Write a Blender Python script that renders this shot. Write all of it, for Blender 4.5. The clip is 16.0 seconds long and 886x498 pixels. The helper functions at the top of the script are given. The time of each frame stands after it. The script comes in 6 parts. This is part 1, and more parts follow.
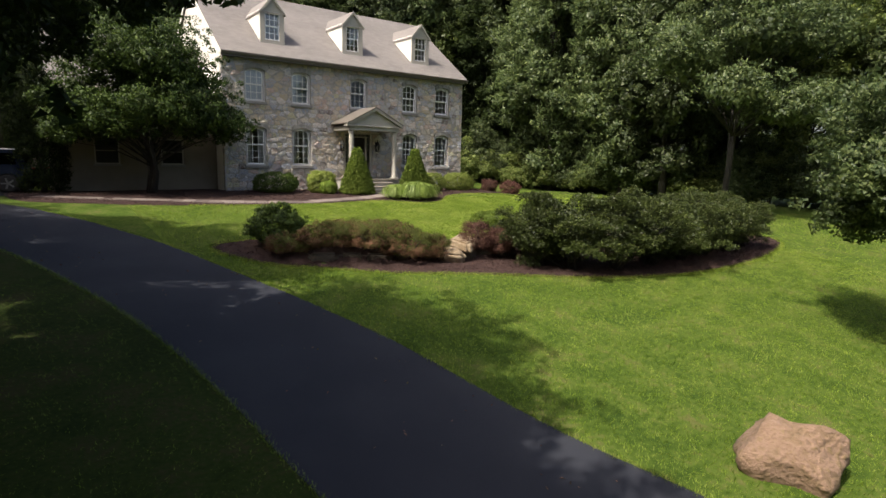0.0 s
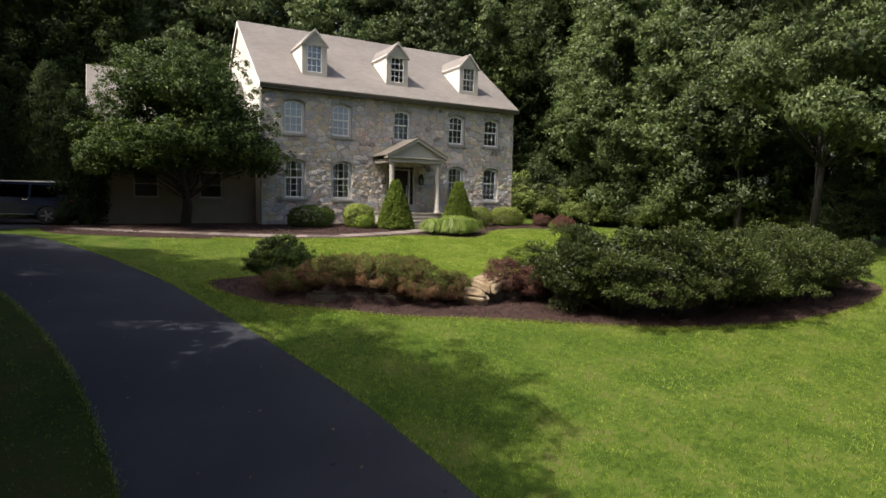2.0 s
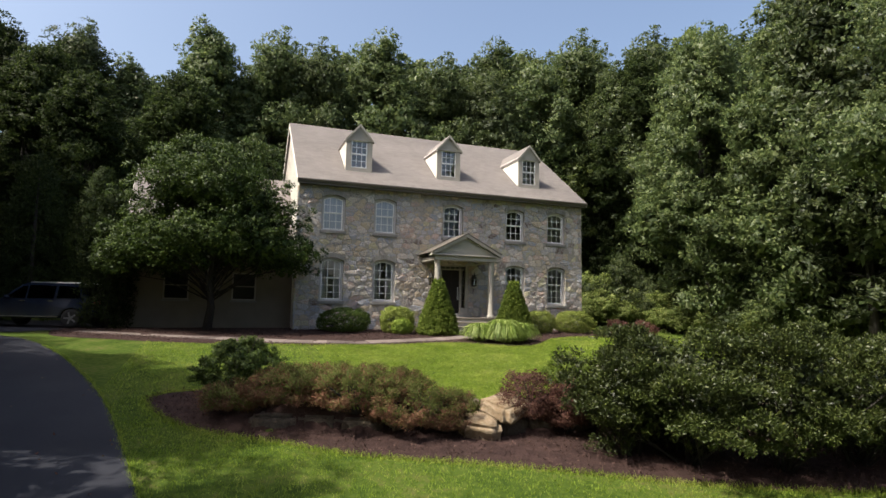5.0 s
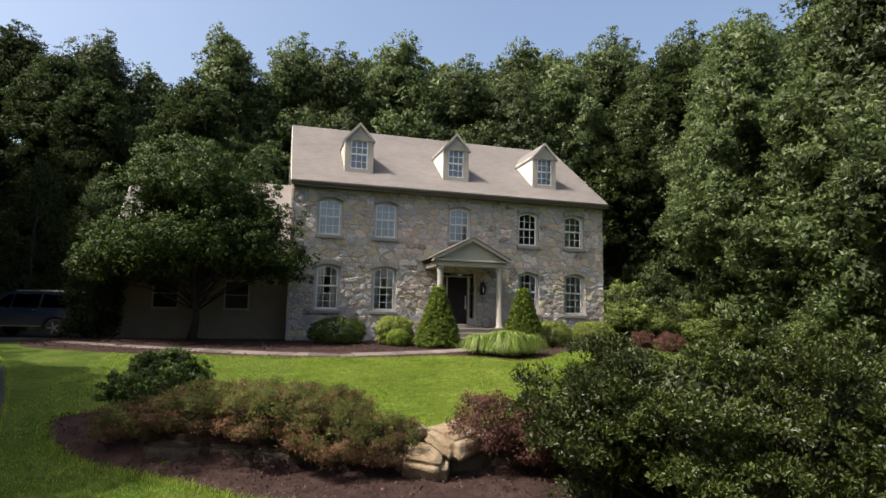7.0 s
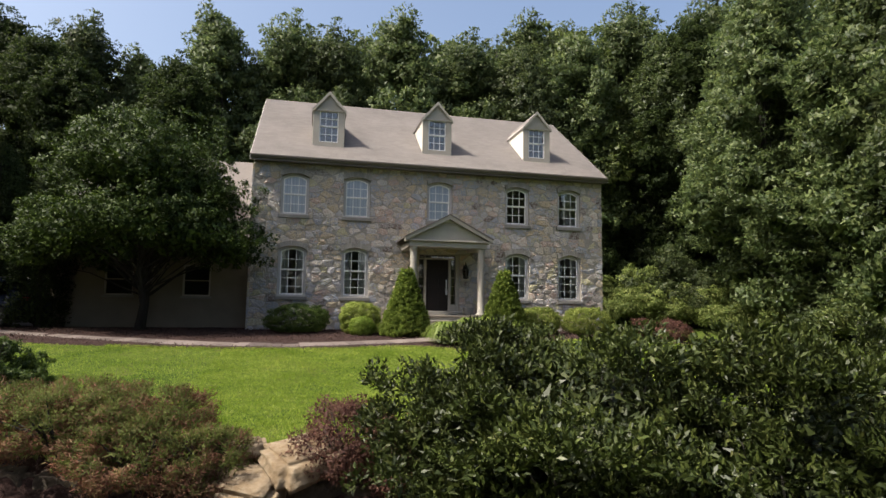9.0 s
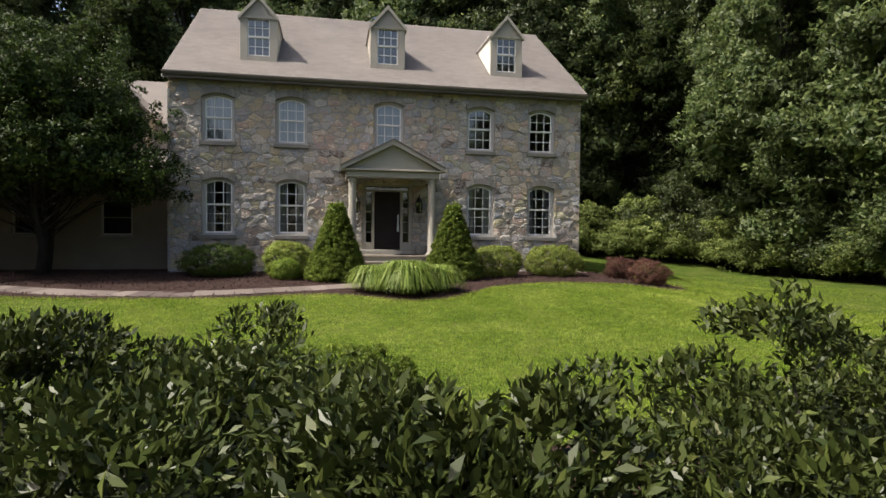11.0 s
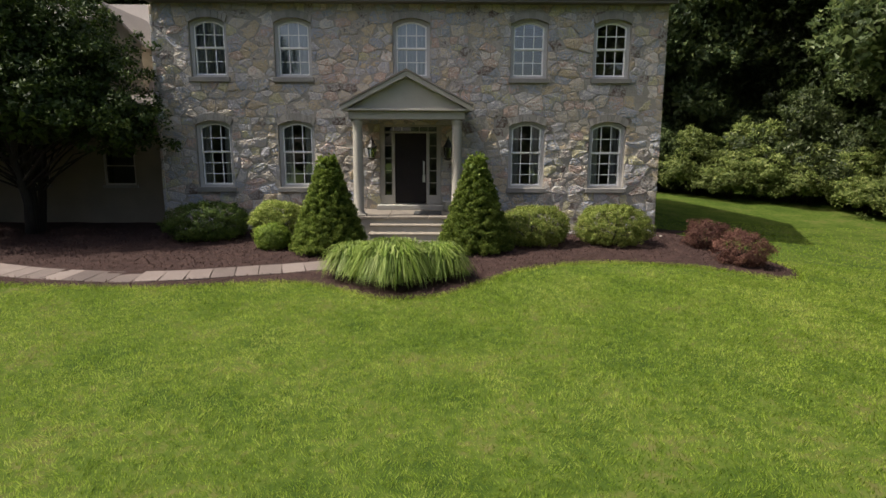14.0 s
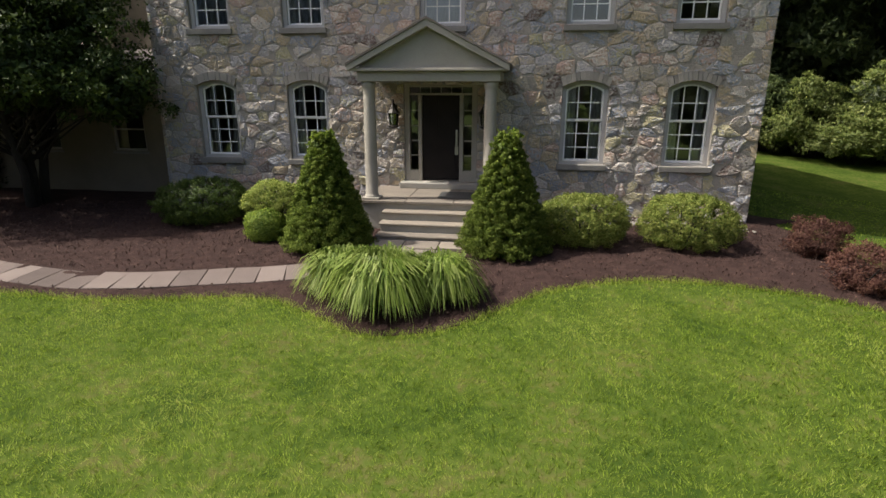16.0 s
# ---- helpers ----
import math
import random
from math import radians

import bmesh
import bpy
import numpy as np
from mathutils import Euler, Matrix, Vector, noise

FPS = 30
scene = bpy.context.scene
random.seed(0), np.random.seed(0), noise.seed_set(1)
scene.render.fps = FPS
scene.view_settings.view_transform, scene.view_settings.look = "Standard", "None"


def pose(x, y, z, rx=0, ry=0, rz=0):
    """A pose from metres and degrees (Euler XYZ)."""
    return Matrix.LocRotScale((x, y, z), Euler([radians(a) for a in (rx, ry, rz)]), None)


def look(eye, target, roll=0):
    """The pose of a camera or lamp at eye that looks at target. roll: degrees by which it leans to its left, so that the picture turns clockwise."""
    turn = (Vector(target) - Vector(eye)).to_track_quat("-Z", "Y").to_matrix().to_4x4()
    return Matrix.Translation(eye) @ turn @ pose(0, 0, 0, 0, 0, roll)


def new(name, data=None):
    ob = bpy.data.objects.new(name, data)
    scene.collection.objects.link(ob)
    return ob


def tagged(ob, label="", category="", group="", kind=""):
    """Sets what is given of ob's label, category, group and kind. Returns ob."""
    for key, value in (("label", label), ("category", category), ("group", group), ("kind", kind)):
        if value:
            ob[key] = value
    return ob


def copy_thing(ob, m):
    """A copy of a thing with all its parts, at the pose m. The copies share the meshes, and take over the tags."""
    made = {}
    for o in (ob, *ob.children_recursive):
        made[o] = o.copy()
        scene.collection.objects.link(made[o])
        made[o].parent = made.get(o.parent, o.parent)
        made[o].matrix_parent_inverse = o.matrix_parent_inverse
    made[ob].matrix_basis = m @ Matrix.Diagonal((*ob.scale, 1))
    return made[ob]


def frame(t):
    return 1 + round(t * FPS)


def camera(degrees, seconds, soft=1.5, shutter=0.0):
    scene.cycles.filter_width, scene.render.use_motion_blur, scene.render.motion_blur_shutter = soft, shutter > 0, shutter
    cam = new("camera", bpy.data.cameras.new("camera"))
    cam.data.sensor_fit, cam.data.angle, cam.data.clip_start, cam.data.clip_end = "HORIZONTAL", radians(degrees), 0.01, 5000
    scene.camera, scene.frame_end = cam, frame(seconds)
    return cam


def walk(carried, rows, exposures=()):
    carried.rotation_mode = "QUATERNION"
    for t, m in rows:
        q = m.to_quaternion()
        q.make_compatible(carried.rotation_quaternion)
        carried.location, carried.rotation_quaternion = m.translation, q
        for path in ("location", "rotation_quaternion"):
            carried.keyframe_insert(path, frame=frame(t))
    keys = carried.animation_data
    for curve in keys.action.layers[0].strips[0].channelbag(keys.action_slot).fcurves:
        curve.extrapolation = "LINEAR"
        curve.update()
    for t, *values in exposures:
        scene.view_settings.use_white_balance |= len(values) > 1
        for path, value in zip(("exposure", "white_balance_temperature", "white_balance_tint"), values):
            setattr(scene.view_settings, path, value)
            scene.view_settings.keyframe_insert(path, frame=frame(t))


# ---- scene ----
cam = camera(75.9, 16.0, soft=1.5)
PATH = [
    (0, (-0.076, 1.949, 1.835), (1.106, 3.533, 1.522), 1.2),
    (0.5, (0.523, 2.123, 1.803), (1.668, 3.736, 1.51), 1.1),
    (1, (1.072, 2.323, 1.747), (2.179, 3.968, 1.484), 1.1),
    (1.5, (1.64, 2.617, 1.655), (2.692, 4.303, 1.428), 1.1),
    (2, (2.152, 2.941, 1.591), (3.137, 4.671, 1.406), 1.1),
    (2.5, (2.676, 3.293, 1.552), (3.591, 5.067, 1.427), 1.0),
    (3, (3.227, 3.672, 1.492), (4.074, 5.484, 1.444), 1.0),
    (3.5, (3.792, 4.112, 1.415), (4.595, 5.944, 1.442), 0.9),
    (4, (4.348, 4.503, 1.33), (5.112, 6.349, 1.422), 0.9),
    (4.5, (4.902, 4.867, 1.279), (5.624, 6.726, 1.428), 0.9),
    (5, (5.457, 5.255, 1.24), (6.143, 7.123, 1.437), 1.0),
    (5.2, (5.69, 5.399, 1.196), (6.361, 7.271, 1.413), 1.0),
    (7.3, (7.869, 6.745, 1.172), (8.406, 8.657, 1.407), 0.9),
    (7.5, (8.098, 6.859, 1.164), (8.628, 8.773, 1.396), 0.8),
    (8, (8.767, 7.192, 1.113), (9.264, 9.116, 1.338), 0.9),
    (8.5, (9.405, 7.617, 1.107), (9.871, 9.551, 1.318), 0.8),
    (9, (10.129, 8.214, 1.09), (10.581, 10.153, 1.287), 0.8),
    (9.5, (10.899, 8.774, 1.141), (11.344, 10.718, 1.303), 0.8),
    (10, (11.692, 9.334, 1.204), (12.129, 11.284, 1.301), 0.8),
    (10.2, (11.986, 9.54, 1.232), (12.42, 11.492, 1.294), 0.7),
    (12.3, (14.7, 11.564, 1.791), (14.934, 13.543, 1.622), 0.3),
    (12.5, (14.879, 11.805, 1.879), (15.086, 13.785, 1.69), 0.3),
    (13, (15.262, 12.377, 2.123), (15.403, 14.356, 1.876), 0.2),
    (13.5, (15.569, 12.956, 2.306), (15.65, 14.932, 2.009), 0.2),
    (14, (15.87, 13.615, 2.491), (15.886, 15.584, 2.14), 0.2),
    (14.5, (16.153, 14.318, 2.684), (16.102, 16.276, 2.279), 0.2),
    (15, (16.409, 15.057, 2.836), (16.296, 17.001, 2.381), 0.1),
    (15.5, (16.705, 15.806, 2.992), (16.523, 17.732, 2.486), 0.2),
    (16, (17.024, 16.509, 3.132), (16.761, 18.413, 2.577), 0.1),
]
walk(cam, [(t, look(eye, target, roll)) for t, eye, target, roll in PATH], [(0, 0.74), (5, 0.74), (9, 0.7), (12.5, 0.57), (16, 0.53)])

# world, sun and exposure
SUN_EL, SUN_SIDE = radians(54), radians(9)
to_sun = Vector((-math.cos(SUN_SIDE) * math.cos(SUN_EL), -math.sin(SUN_SIDE) * math.cos(SUN_EL), math.sin(SUN_EL)))
world = bpy.data.worlds.new("sky")
scene.world = world
world.use_nodes = True
sky = world.node_tree.nodes.new("ShaderNodeTexSky")
sky.sky_type, sky.sun_disc = "NISHITA", False
sky.sun_elevation, sky.sun_rotation = SUN_EL, math.atan2(to_sun.x, to_sun.y)
sky.air_density, sky.dust_density, sky.ozone_density = 1.0, 5.2, 0.62
world.node_tree.links.new(sky.outputs[0], world.node_tree.nodes["Background"].inputs[0])
world.node_tree.nodes["Background"].inputs[1].default_value = 0.15
sun = new("sun", bpy.data.lights.new("sun", "SUN"))
sun.data.energy, sun.data.angle, sun.data.color = 4.4, radians(0.6), (1.0, 0.94, 0.84)
sun.matrix_world = look((-40, -4, 60), Vector((-40, -4, 60)) - to_sun)

# ---- materials
def ramp(nt, stops):
    r = nt.nodes.new("ShaderNodeValToRGB")
    e = r.color_ramp.elements
    while len(e) < len(stops):
        e.new(0.5)
    for i, (p, c) in enumerate(stops):
        e[i].position, e[i].color = p, (*c, 1)
    return r


def surface(name, cols, scale=6.0, fine=60.0, rough=0.8, bump=0.3, metal=0.0, spec=0.5, vary=0.0, through_light=0.0, mix=0.5, stretch=(1, 1, 1), deep=0.02):
    """A node material: colours from two scales of noise, fine relief, optional variation by piece and light through leaves."""
    m = bpy.data.materials.new(name)
    m.use_nodes = True
    nt = m.node_tree
    N, L = nt.nodes, nt.links.new
    b = N["Principled BSDF"]
    co = N.new("ShaderNodeTexCoord")
    mp = N.new("ShaderNodeMapping")
    mp.inputs["Scale"].default_value = stretch
    L(co.outputs["Object"], mp.inputs["Vector"])
    n1, n2 = N.new("ShaderNodeTexNoise"), N.new("ShaderNodeTexNoise")
    n1.inputs["Scale"].default_value, n1.inputs["Detail"].default_value = scale, 5
    n2.inputs["Scale"].default_value, n2.inputs["Detail"].default_value = fine, 4
    L(mp.outputs[0], n1.inputs["Vector"]), L(mp.outputs[0], n2.inputs["Vector"])
    add = N.new("ShaderNodeMix")
    add.data_type = "FLOAT"
    add.inputs[0].default_value = mix
    L(n1.outputs[0], add.inputs[2]), L(n2.outputs[0], add.inputs[3])
    last = add.outputs[0]
    if vary:
        g, o = N.new("ShaderNodeNewGeometry"), N.new("ShaderNodeObjectInfo")
        s1, s2, s3 = N.new("ShaderNodeMath"), N.new("ShaderNodeMath"), N.new("ShaderNodeMath")
        L(g.outputs["Random Per Island"], s1.inputs[0]), L(o.outputs["Random"], s1.inputs[1])
        s2.operation = "FRACT"
        L(s1.outputs[0], s2.inputs[0])
        mm = N.new("ShaderNodeMix")
        mm.data_type = "FLOAT"
        mm.inputs[0].default_value = vary
        L(last, mm.inputs[2]), L(s2.outputs[0], mm.inputs[3])
        last = mm.outputs[0]
    r = ramp(nt, cols)
    L(last, r.inputs[0])
    colour = r.outputs[0]
    if through_light and vary > 0.5:
        ob_info, hsv, mr = N.new("ShaderNodeObjectInfo"), N.new("ShaderNodeHueSaturation"), N.new("ShaderNodeMapRange")
        mr.inputs["To Min"].default_value, mr.inputs["To Max"].default_value = 0.72, 1.35
        L(ob_info.outputs["Random"], mr.inputs["Value"]), L(mr.outputs[0], hsv.inputs["Value"])
        L(colour, hsv.inputs["Color"])
        colour = hsv.outputs[0]
    L(colour, b.inputs["Base Color"])
    b.inputs["Roughness"].default_value = rough
    b.inputs["Metallic"].default_value = metal
    b.inputs["Specular IOR Level"].default_value = spec
    if bump:
        bp = N.new("ShaderNodeBump")
        bp.inputs["Strength"].default_value, bp.inputs["Distance"].default_value = bump, deep
        L(n2.outputs[0], bp.inputs["Height"])
        L(bp.outputs[0], b.inputs["Normal"])
    if through_light:
        tr, mx = N.new("ShaderNodeBsdfTranslucent"), N.new("ShaderNodeMixShader")
        L(colour, tr.inputs[0])
        mx.inputs[0].default_value = through_light
        L(b.outputs[0], mx.inputs[1]), L(tr.outputs[0], mx.inputs[2])
        L(mx.outputs[0], N["Material Output"].inputs[0])
    return m


M = {}
M["lawn"] = surface("lawn_soil", [(0.36, (0.026, 0.048, 0.007)), (0.46, (0.042, 0.068, 0.009)), (0.54, (0.062, 0.09, 0.014)), (0.64, (0.09, 0.09, 0.028))], 1.1, 9, 0.95, 0.6, spec=0.08)
M["grass"] = surface("grass_blades", [(0.3, (0.07, 0.125, 0.012)), (0.4, (0.125, 0.192, 0.018)), (0.49, (0.188, 0.262, 0.029)), (0.57, (0.255, 0.325, 0.05)), (0.68, (0.345, 0.385, 0.1)), (0.8, (0.35, 0.3, 0.11))], 0.8, 16, 0.75, 0, 0, 0.1, 0.3, 0.5, mix=0.38)
M["asphalt"] = surface("asphalt", [(0.3, (0.017, 0.018, 0.023)), (0.5, (0.025, 0.026, 0.033)), (0.72, (0.04, 0.041, 0.046))], 0.6, 90, 0.92, 0.35, spec=0.22)
M["mulch"] = surface("mulch", [(0.3, (0.017, 0.01, 0.009)), (0.5, (0.038, 0.022, 0.019)), (0.75, (0.08, 0.048, 0.04))], 5, 55, 0.97, 0.9, spec=0.15)
M["chip"] = surface("mulch_chips", [(0.1, (0.022, 0.013, 0.011)), (0.5, (0.052, 0.03, 0.025)), (0.8, (0.1, 0.062, 0.05)), (0.95, (0.19, 0.125, 0.095))], 5, 55, 0.95, 0.2, spec=0.2, vary=0.7)
M["stone"] = surface("field_stone", [(0.17, (0.14, 0.1, 0.08)), (0.23, (0.35, 0.325, 0.3)), (0.31, (0.47, 0.37, 0.235)), (0.39, (0.27, 0.295, 0.345)), (0.46, (0.5, 0.425, 0.32)), (0.53, (0.36, 0.35, 0.37)), (0.6, (0.58, 0.525, 0.455)), (0.67, (0.44, 0.305, 0.235)), (0.73, (0.34, 0.345, 0.365)), (0.79, (0.43, 0.385, 0.215)), (0.85, (0.56, 0.5, 0.42)), (0.92, (0.17, 0.12, 0.09))], 7, 22, 0.9, 1.0, vary=0.62, mix=0.55, deep=0.06)
M["mortar"] = surface("mortar", [(0.3, (0.26, 0.238, 0.205)), (0.7, (0.34, 0.312, 0.27))], 5, 30, 0.95, 0.9, deep=0.03)
M["voussoir"] = surface("arch_stone", [(0.2, (0.2, 0.185, 0.165)), (0.8, (0.3, 0.28, 0.25))], 5, 40, 0.9, 0.5, vary=0.5)
M["sill"] = surface("sill_stone", [(0.3, (0.17, 0.16, 0.145)), (0.7, (0.25, 0.235, 0.21))], 5, 60, 0.85, 0.3)
M["trim"] = surface("trim_paint", [(0.3, (0.3, 0.275, 0.235)), (0.7, (0.37, 0.345, 0.295))], 3, 40, 0.6, 0.05, spec=0.35)
M["frame"] = surface("window_frame_paint", [(0.3, (0.37, 0.355, 0.34)), (0.7, (0.44, 0.425, 0.41))], 3, 40, 0.55, 0.05, spec=0.35)
M["siding"] = surface("siding", [(0.3, (0.66, 0.63, 0.56)), (0.7, (0.74, 0.71, 0.64))], 2, 30, 0.65, 0.05)
M["stucco"] = surface("stucco", [(0.3, (0.16, 0.135, 0.1)), (0.7, (0.22, 0.187, 0.142))], 2, 70, 0.9, 0.3)
M["sash"] = surface("sash_paint", [(0.3, (0.74, 0.73, 0.71)), (0.7, (0.8, 0.79, 0.77))], 4, 40, 0.5, 0.03)
M["shingle"] = surface("roof_shingle", [(0.25, (0.13, 0.113, 0.103)), (0.5, (0.185, 0.163, 0.15)), (0.75, (0.235, 0.212, 0.195))], 0.7, 40, 0.92, 0.4, vary=0.14)
M["gutter"] = surface("gutter_metal", [(0.3, (0.1, 0.085, 0.07)), (0.7, (0.14, 0.12, 0.1))], 3, 30, 0.5, 0.03)
M["door"] = surface("door_paint", [(0.3, (0.014, 0.011, 0.01)), (0.7, (0.022, 0.017, 0.015))], 3, 30, 0.6, 0.03, spec=0.18)
M["steel"] = surface("brushed_steel", [(0.3, (0.5, 0.5, 0.5)), (0.7, (0.7, 0.7, 0.7))], 8, 80, 0.3, 0.02, metal=1)
M["lantern"] = surface("lantern_metal", [(0.3, (0.02, 0.018, 0.016)), (0.7, (0.045, 0.04, 0.035))], 8, 60, 0.5, 0.1, metal=0.4)
M["riser"] = surface("step_stone", [(0.3, (0.27, 0.255, 0.225)), (0.7, (0.36, 0.34, 0.3))], 4, 50, 0.88, 0.3)
M["bluestone"] = surface("bluestone", [(0.25, (0.15, 0.13, 0.11)), (0.5, (0.22, 0.19, 0.155)), (0.8, (0.29, 0.25, 0.2))], 2.5, 40, 0.88, 0.25, spec=0.3, vary=0.3)
M["paver"] = surface("walk_paver", [(0.2, (0.085, 0.067, 0.06)), (0.5, (0.14, 0.112, 0.1)), (0.8, (0.195, 0.16, 0.142))], 3, 45, 0.92, 0.4, spec=0.25, vary=0.5)
M["rock"] = surface("sandstone", [(0.25, (0.11, 0.07, 0.034)), (0.42, (0.18, 0.125, 0.07)), (0.6, (0.25, 0.195, 0.13)), (0.75, (0.3, 0.25, 0.18))], 3, 14, 0.92, 0.9, deep=0.03)
# Brown rock toned down to hold the shade under the overhanging shrubs
M["darkrock"] = surface("shade_toned_rock", [(0.25, (0.035, 0.027, 0.02)), (0.5, (0.065, 0.05, 0.036)), (0.75, (0.11, 0.088, 0.064))], 3, 25, 0.95, 0.8, deep=0.03)
M["redrock"] = surface("red_sandstone", [(0.3, (0.09, 0.06, 0.03)), (0.42, (0.165, 0.105, 0.06)), (0.54, (0.2, 0.125, 0.085)), (0.64, (0.15, 0.1, 0.045)), (0.76, (0.27, 0.2, 0.135))], 3.2, 12, 0.92, 1.0, deep=0.06)
M["pebble"] = surface("pebble_stone", [(0.2, (0.15, 0.14, 0.12)), (0.8, (0.36, 0.34, 0.3))], 6, 40, 0.85, 0.1, vary=0.6)
M["bark"] = surface("bark", [(0.3, (0.015, 0.012, 0.0095)), (0.7, (0.038, 0.032, 0.026))], 8, 40, 0.95, 0.8, stretch=(1, 1, 0.25))
M["curtain"] = surface("curtain_cloth", [(0.3, (0.5, 0.5, 0.5)), (0.7, (0.6, 0.6, 0.6))], 3, 60, 0.9, 0.05)
# Curtain cloth tinted blue-grey to carry the sky reflected in the panes
M["sheer"] = surface("sheer_cloth", [(0.3, (0.42, 0.46, 0.54)), (0.7, (0.5, 0.54, 0.62))], 3, 60, 0.9, 0.05, through_light=0.2)
# Plaster toned far down so rooms behind the glass look unlit
M["inside"] = surface("unlit_room_tone", [(0.3, (0.1, 0.095, 0.09)), (0.7, (0.14, 0.13, 0.12))], 2, 30, 0.9, 0.05)
M["carpaint"] = surface("car_paint", [(0.3, (0.012, 0.017, 0.032)), (0.7, (0.02, 0.027, 0.048))], 2, 20, 0.12, 0, spec=0.45)
M["tyre"] = surface("tyre_rubber", [(0.3, (0.015, 0.015, 0.015)), (0.7, (0.03, 0.03, 0.03))], 9, 60, 0.85, 0.2)
M["redlamp"] = surface("lamp_plastic", [(0.3, (0.25, 0.01, 0.01)), (0.7, (0.35, 0.02, 0.02))], 9, 60, 0.3, 0)
M["pot"] = surface("stoneware", [(0.3, (0.26, 0.25, 0.23)), (0.7, (0.36, 0.34, 0.31))], 6, 60, 0.8, 0.3)
M["mat"] = surface("door_mat", [(0.3, (0.03, 0.03, 0.03)), (0.7, (0.07, 0.07, 0.07))], 30, 200, 0.95, 0.5)
# Tree shade beside the drive, painted as a dark grass colour
M["treeshade"] = surface("painted_tree_shade", [(0.35, (0.014, 0.022, 0.004)), (0.5, (0.024, 0.036, 0.006)), (0.65, (0.04, 0.036, 0.014))], 1.2, 14, 0.97, 0.9, spec=0.1)
M["leaf_russet"] = surface("russet_leaves", [(0.15, (0.125, 0.05, 0.032)), (0.5, (0.14, 0.07, 0.042)), (0.85, (0.12, 0.1, 0.04))], 1.3, rough=0.6, spec=0.15, fine=40, bump=0, vary=0.7, through_light=0.3)
LEAF = dict(fine=40, bump=0, vary=0.7, through_light=0.43)
M["leaf_forest"] = surface("forest_leaves", [(0.2, (0.036, 0.056, 0.019)), (0.5, (0.069, 0.098, 0.032)), (0.8, (0.12, 0.147, 0.05))], 0.3, rough=0.5, spec=0.35, **LEAF)
M["leaf_light"] = surface("light_leaves", [(0.2, (0.046, 0.072, 0.014)), (0.5, (0.084, 0.115, 0.024)), (0.8, (0.14, 0.168, 0.04))], 0.4, rough=0.5, spec=0.35, **LEAF)
M["leaf_garden"] = surface("garden_tree_leaves", [(0.2, (0.014, 0.026, 0.005)), (0.5, (0.028, 0.047, 0.008)), (0.8, (0.056, 0.083, 0.014))], 0.5, rough=0.55, spec=0.18, fine=40, bump=0, vary=0.7, through_light=0.22)
M["leaf_bush"] = surface("bush_leaves", [(0.2, (0.075, 0.105, 0.024)), (0.5, (0.13, 0.165, 0.042)), (0.8, (0.2, 0.225, 0.07))], 0.5, rough=0.55, spec=0.25, **LEAF)
M["leaf_yew"] = surface("yew_leaves", [(0.2, (0.032, 0.06, 0.01)), (0.5, (0.068, 0.108, 0.017)), (0.8, (0.125, 0.175, 0.03))], 0.8, rough=0.5, spec=0.3, **LEAF)
# This dark colour also stands in for shade on the left woods
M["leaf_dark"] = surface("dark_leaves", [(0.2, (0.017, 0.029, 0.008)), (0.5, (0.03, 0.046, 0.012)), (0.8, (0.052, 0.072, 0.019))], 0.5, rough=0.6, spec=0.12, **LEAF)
M["leaf_rhodo"] = surface("leathery_leaves", [(0.15, (0.019, 0.028, 0.007)), (0.5, (0.036, 0.049, 0.011)), (0.8, (0.062, 0.077, 0.019)), (0.95, (0.115, 0.1, 0.034))], 0.7, rough=0.42, spec=0.26, fine=40, bump=0, vary=0.7, through_light=0.12)
M["leaf_box"] = surface("box_leaves", [(0.2, (0.075, 0.125, 0.014)), (0.5, (0.13, 0.19, 0.022)), (0.8, (0.21, 0.26, 0.04))], 1, rough=0.55, spec=0.25, **LEAF)
M["leaf_azalea"] = surface("azalea_leaves", [(0.2, (0.095, 0.135, 0.024)), (0.5, (0.175, 0.215, 0.045)), (0.8, (0.29, 0.31, 0.085))], 1, rough=0.6, spec=0.15, **LEAF)
M["leaf_spruce"] = surface("spruce_needles", [(0.2, (0.07, 0.11, 0.018)), (0.5, (0.135, 0.185, 0.03)), (0.8, (0.22, 0.27, 0.052))], 1, rough=0.65, spec=0.15, **LEAF)
M["leaf_heath"] = surface("heath_leaves", [(0.12, (0.12, 0.075, 0.038)), (0.3, (0.085, 0.095, 0.026)), (0.55, (0.095, 0.12, 0.03)), (0.85, (0.14, 0.155, 0.04))], 1.3, rough=0.65, spec=0.12, **LEAF)
M["leaf_red"] = surface("barberry_leaves", [(0.15, (0.075, 0.034, 0.03)), (0.5, (0.14, 0.066, 0.052)), (0.85, (0.21, 0.115, 0.08))], 1.3, rough=0.6, spec=0.15, **LEAF)
M["leaf_blade"] = surface("daylily_blades", [(0.2, (0.12, 0.19, 0.028)), (0.5, (0.21, 0.285, 0.05)), (0.8, (0.34, 0.41, 0.12))], 1, rough=0.5, spec=0.25, **LEAF)


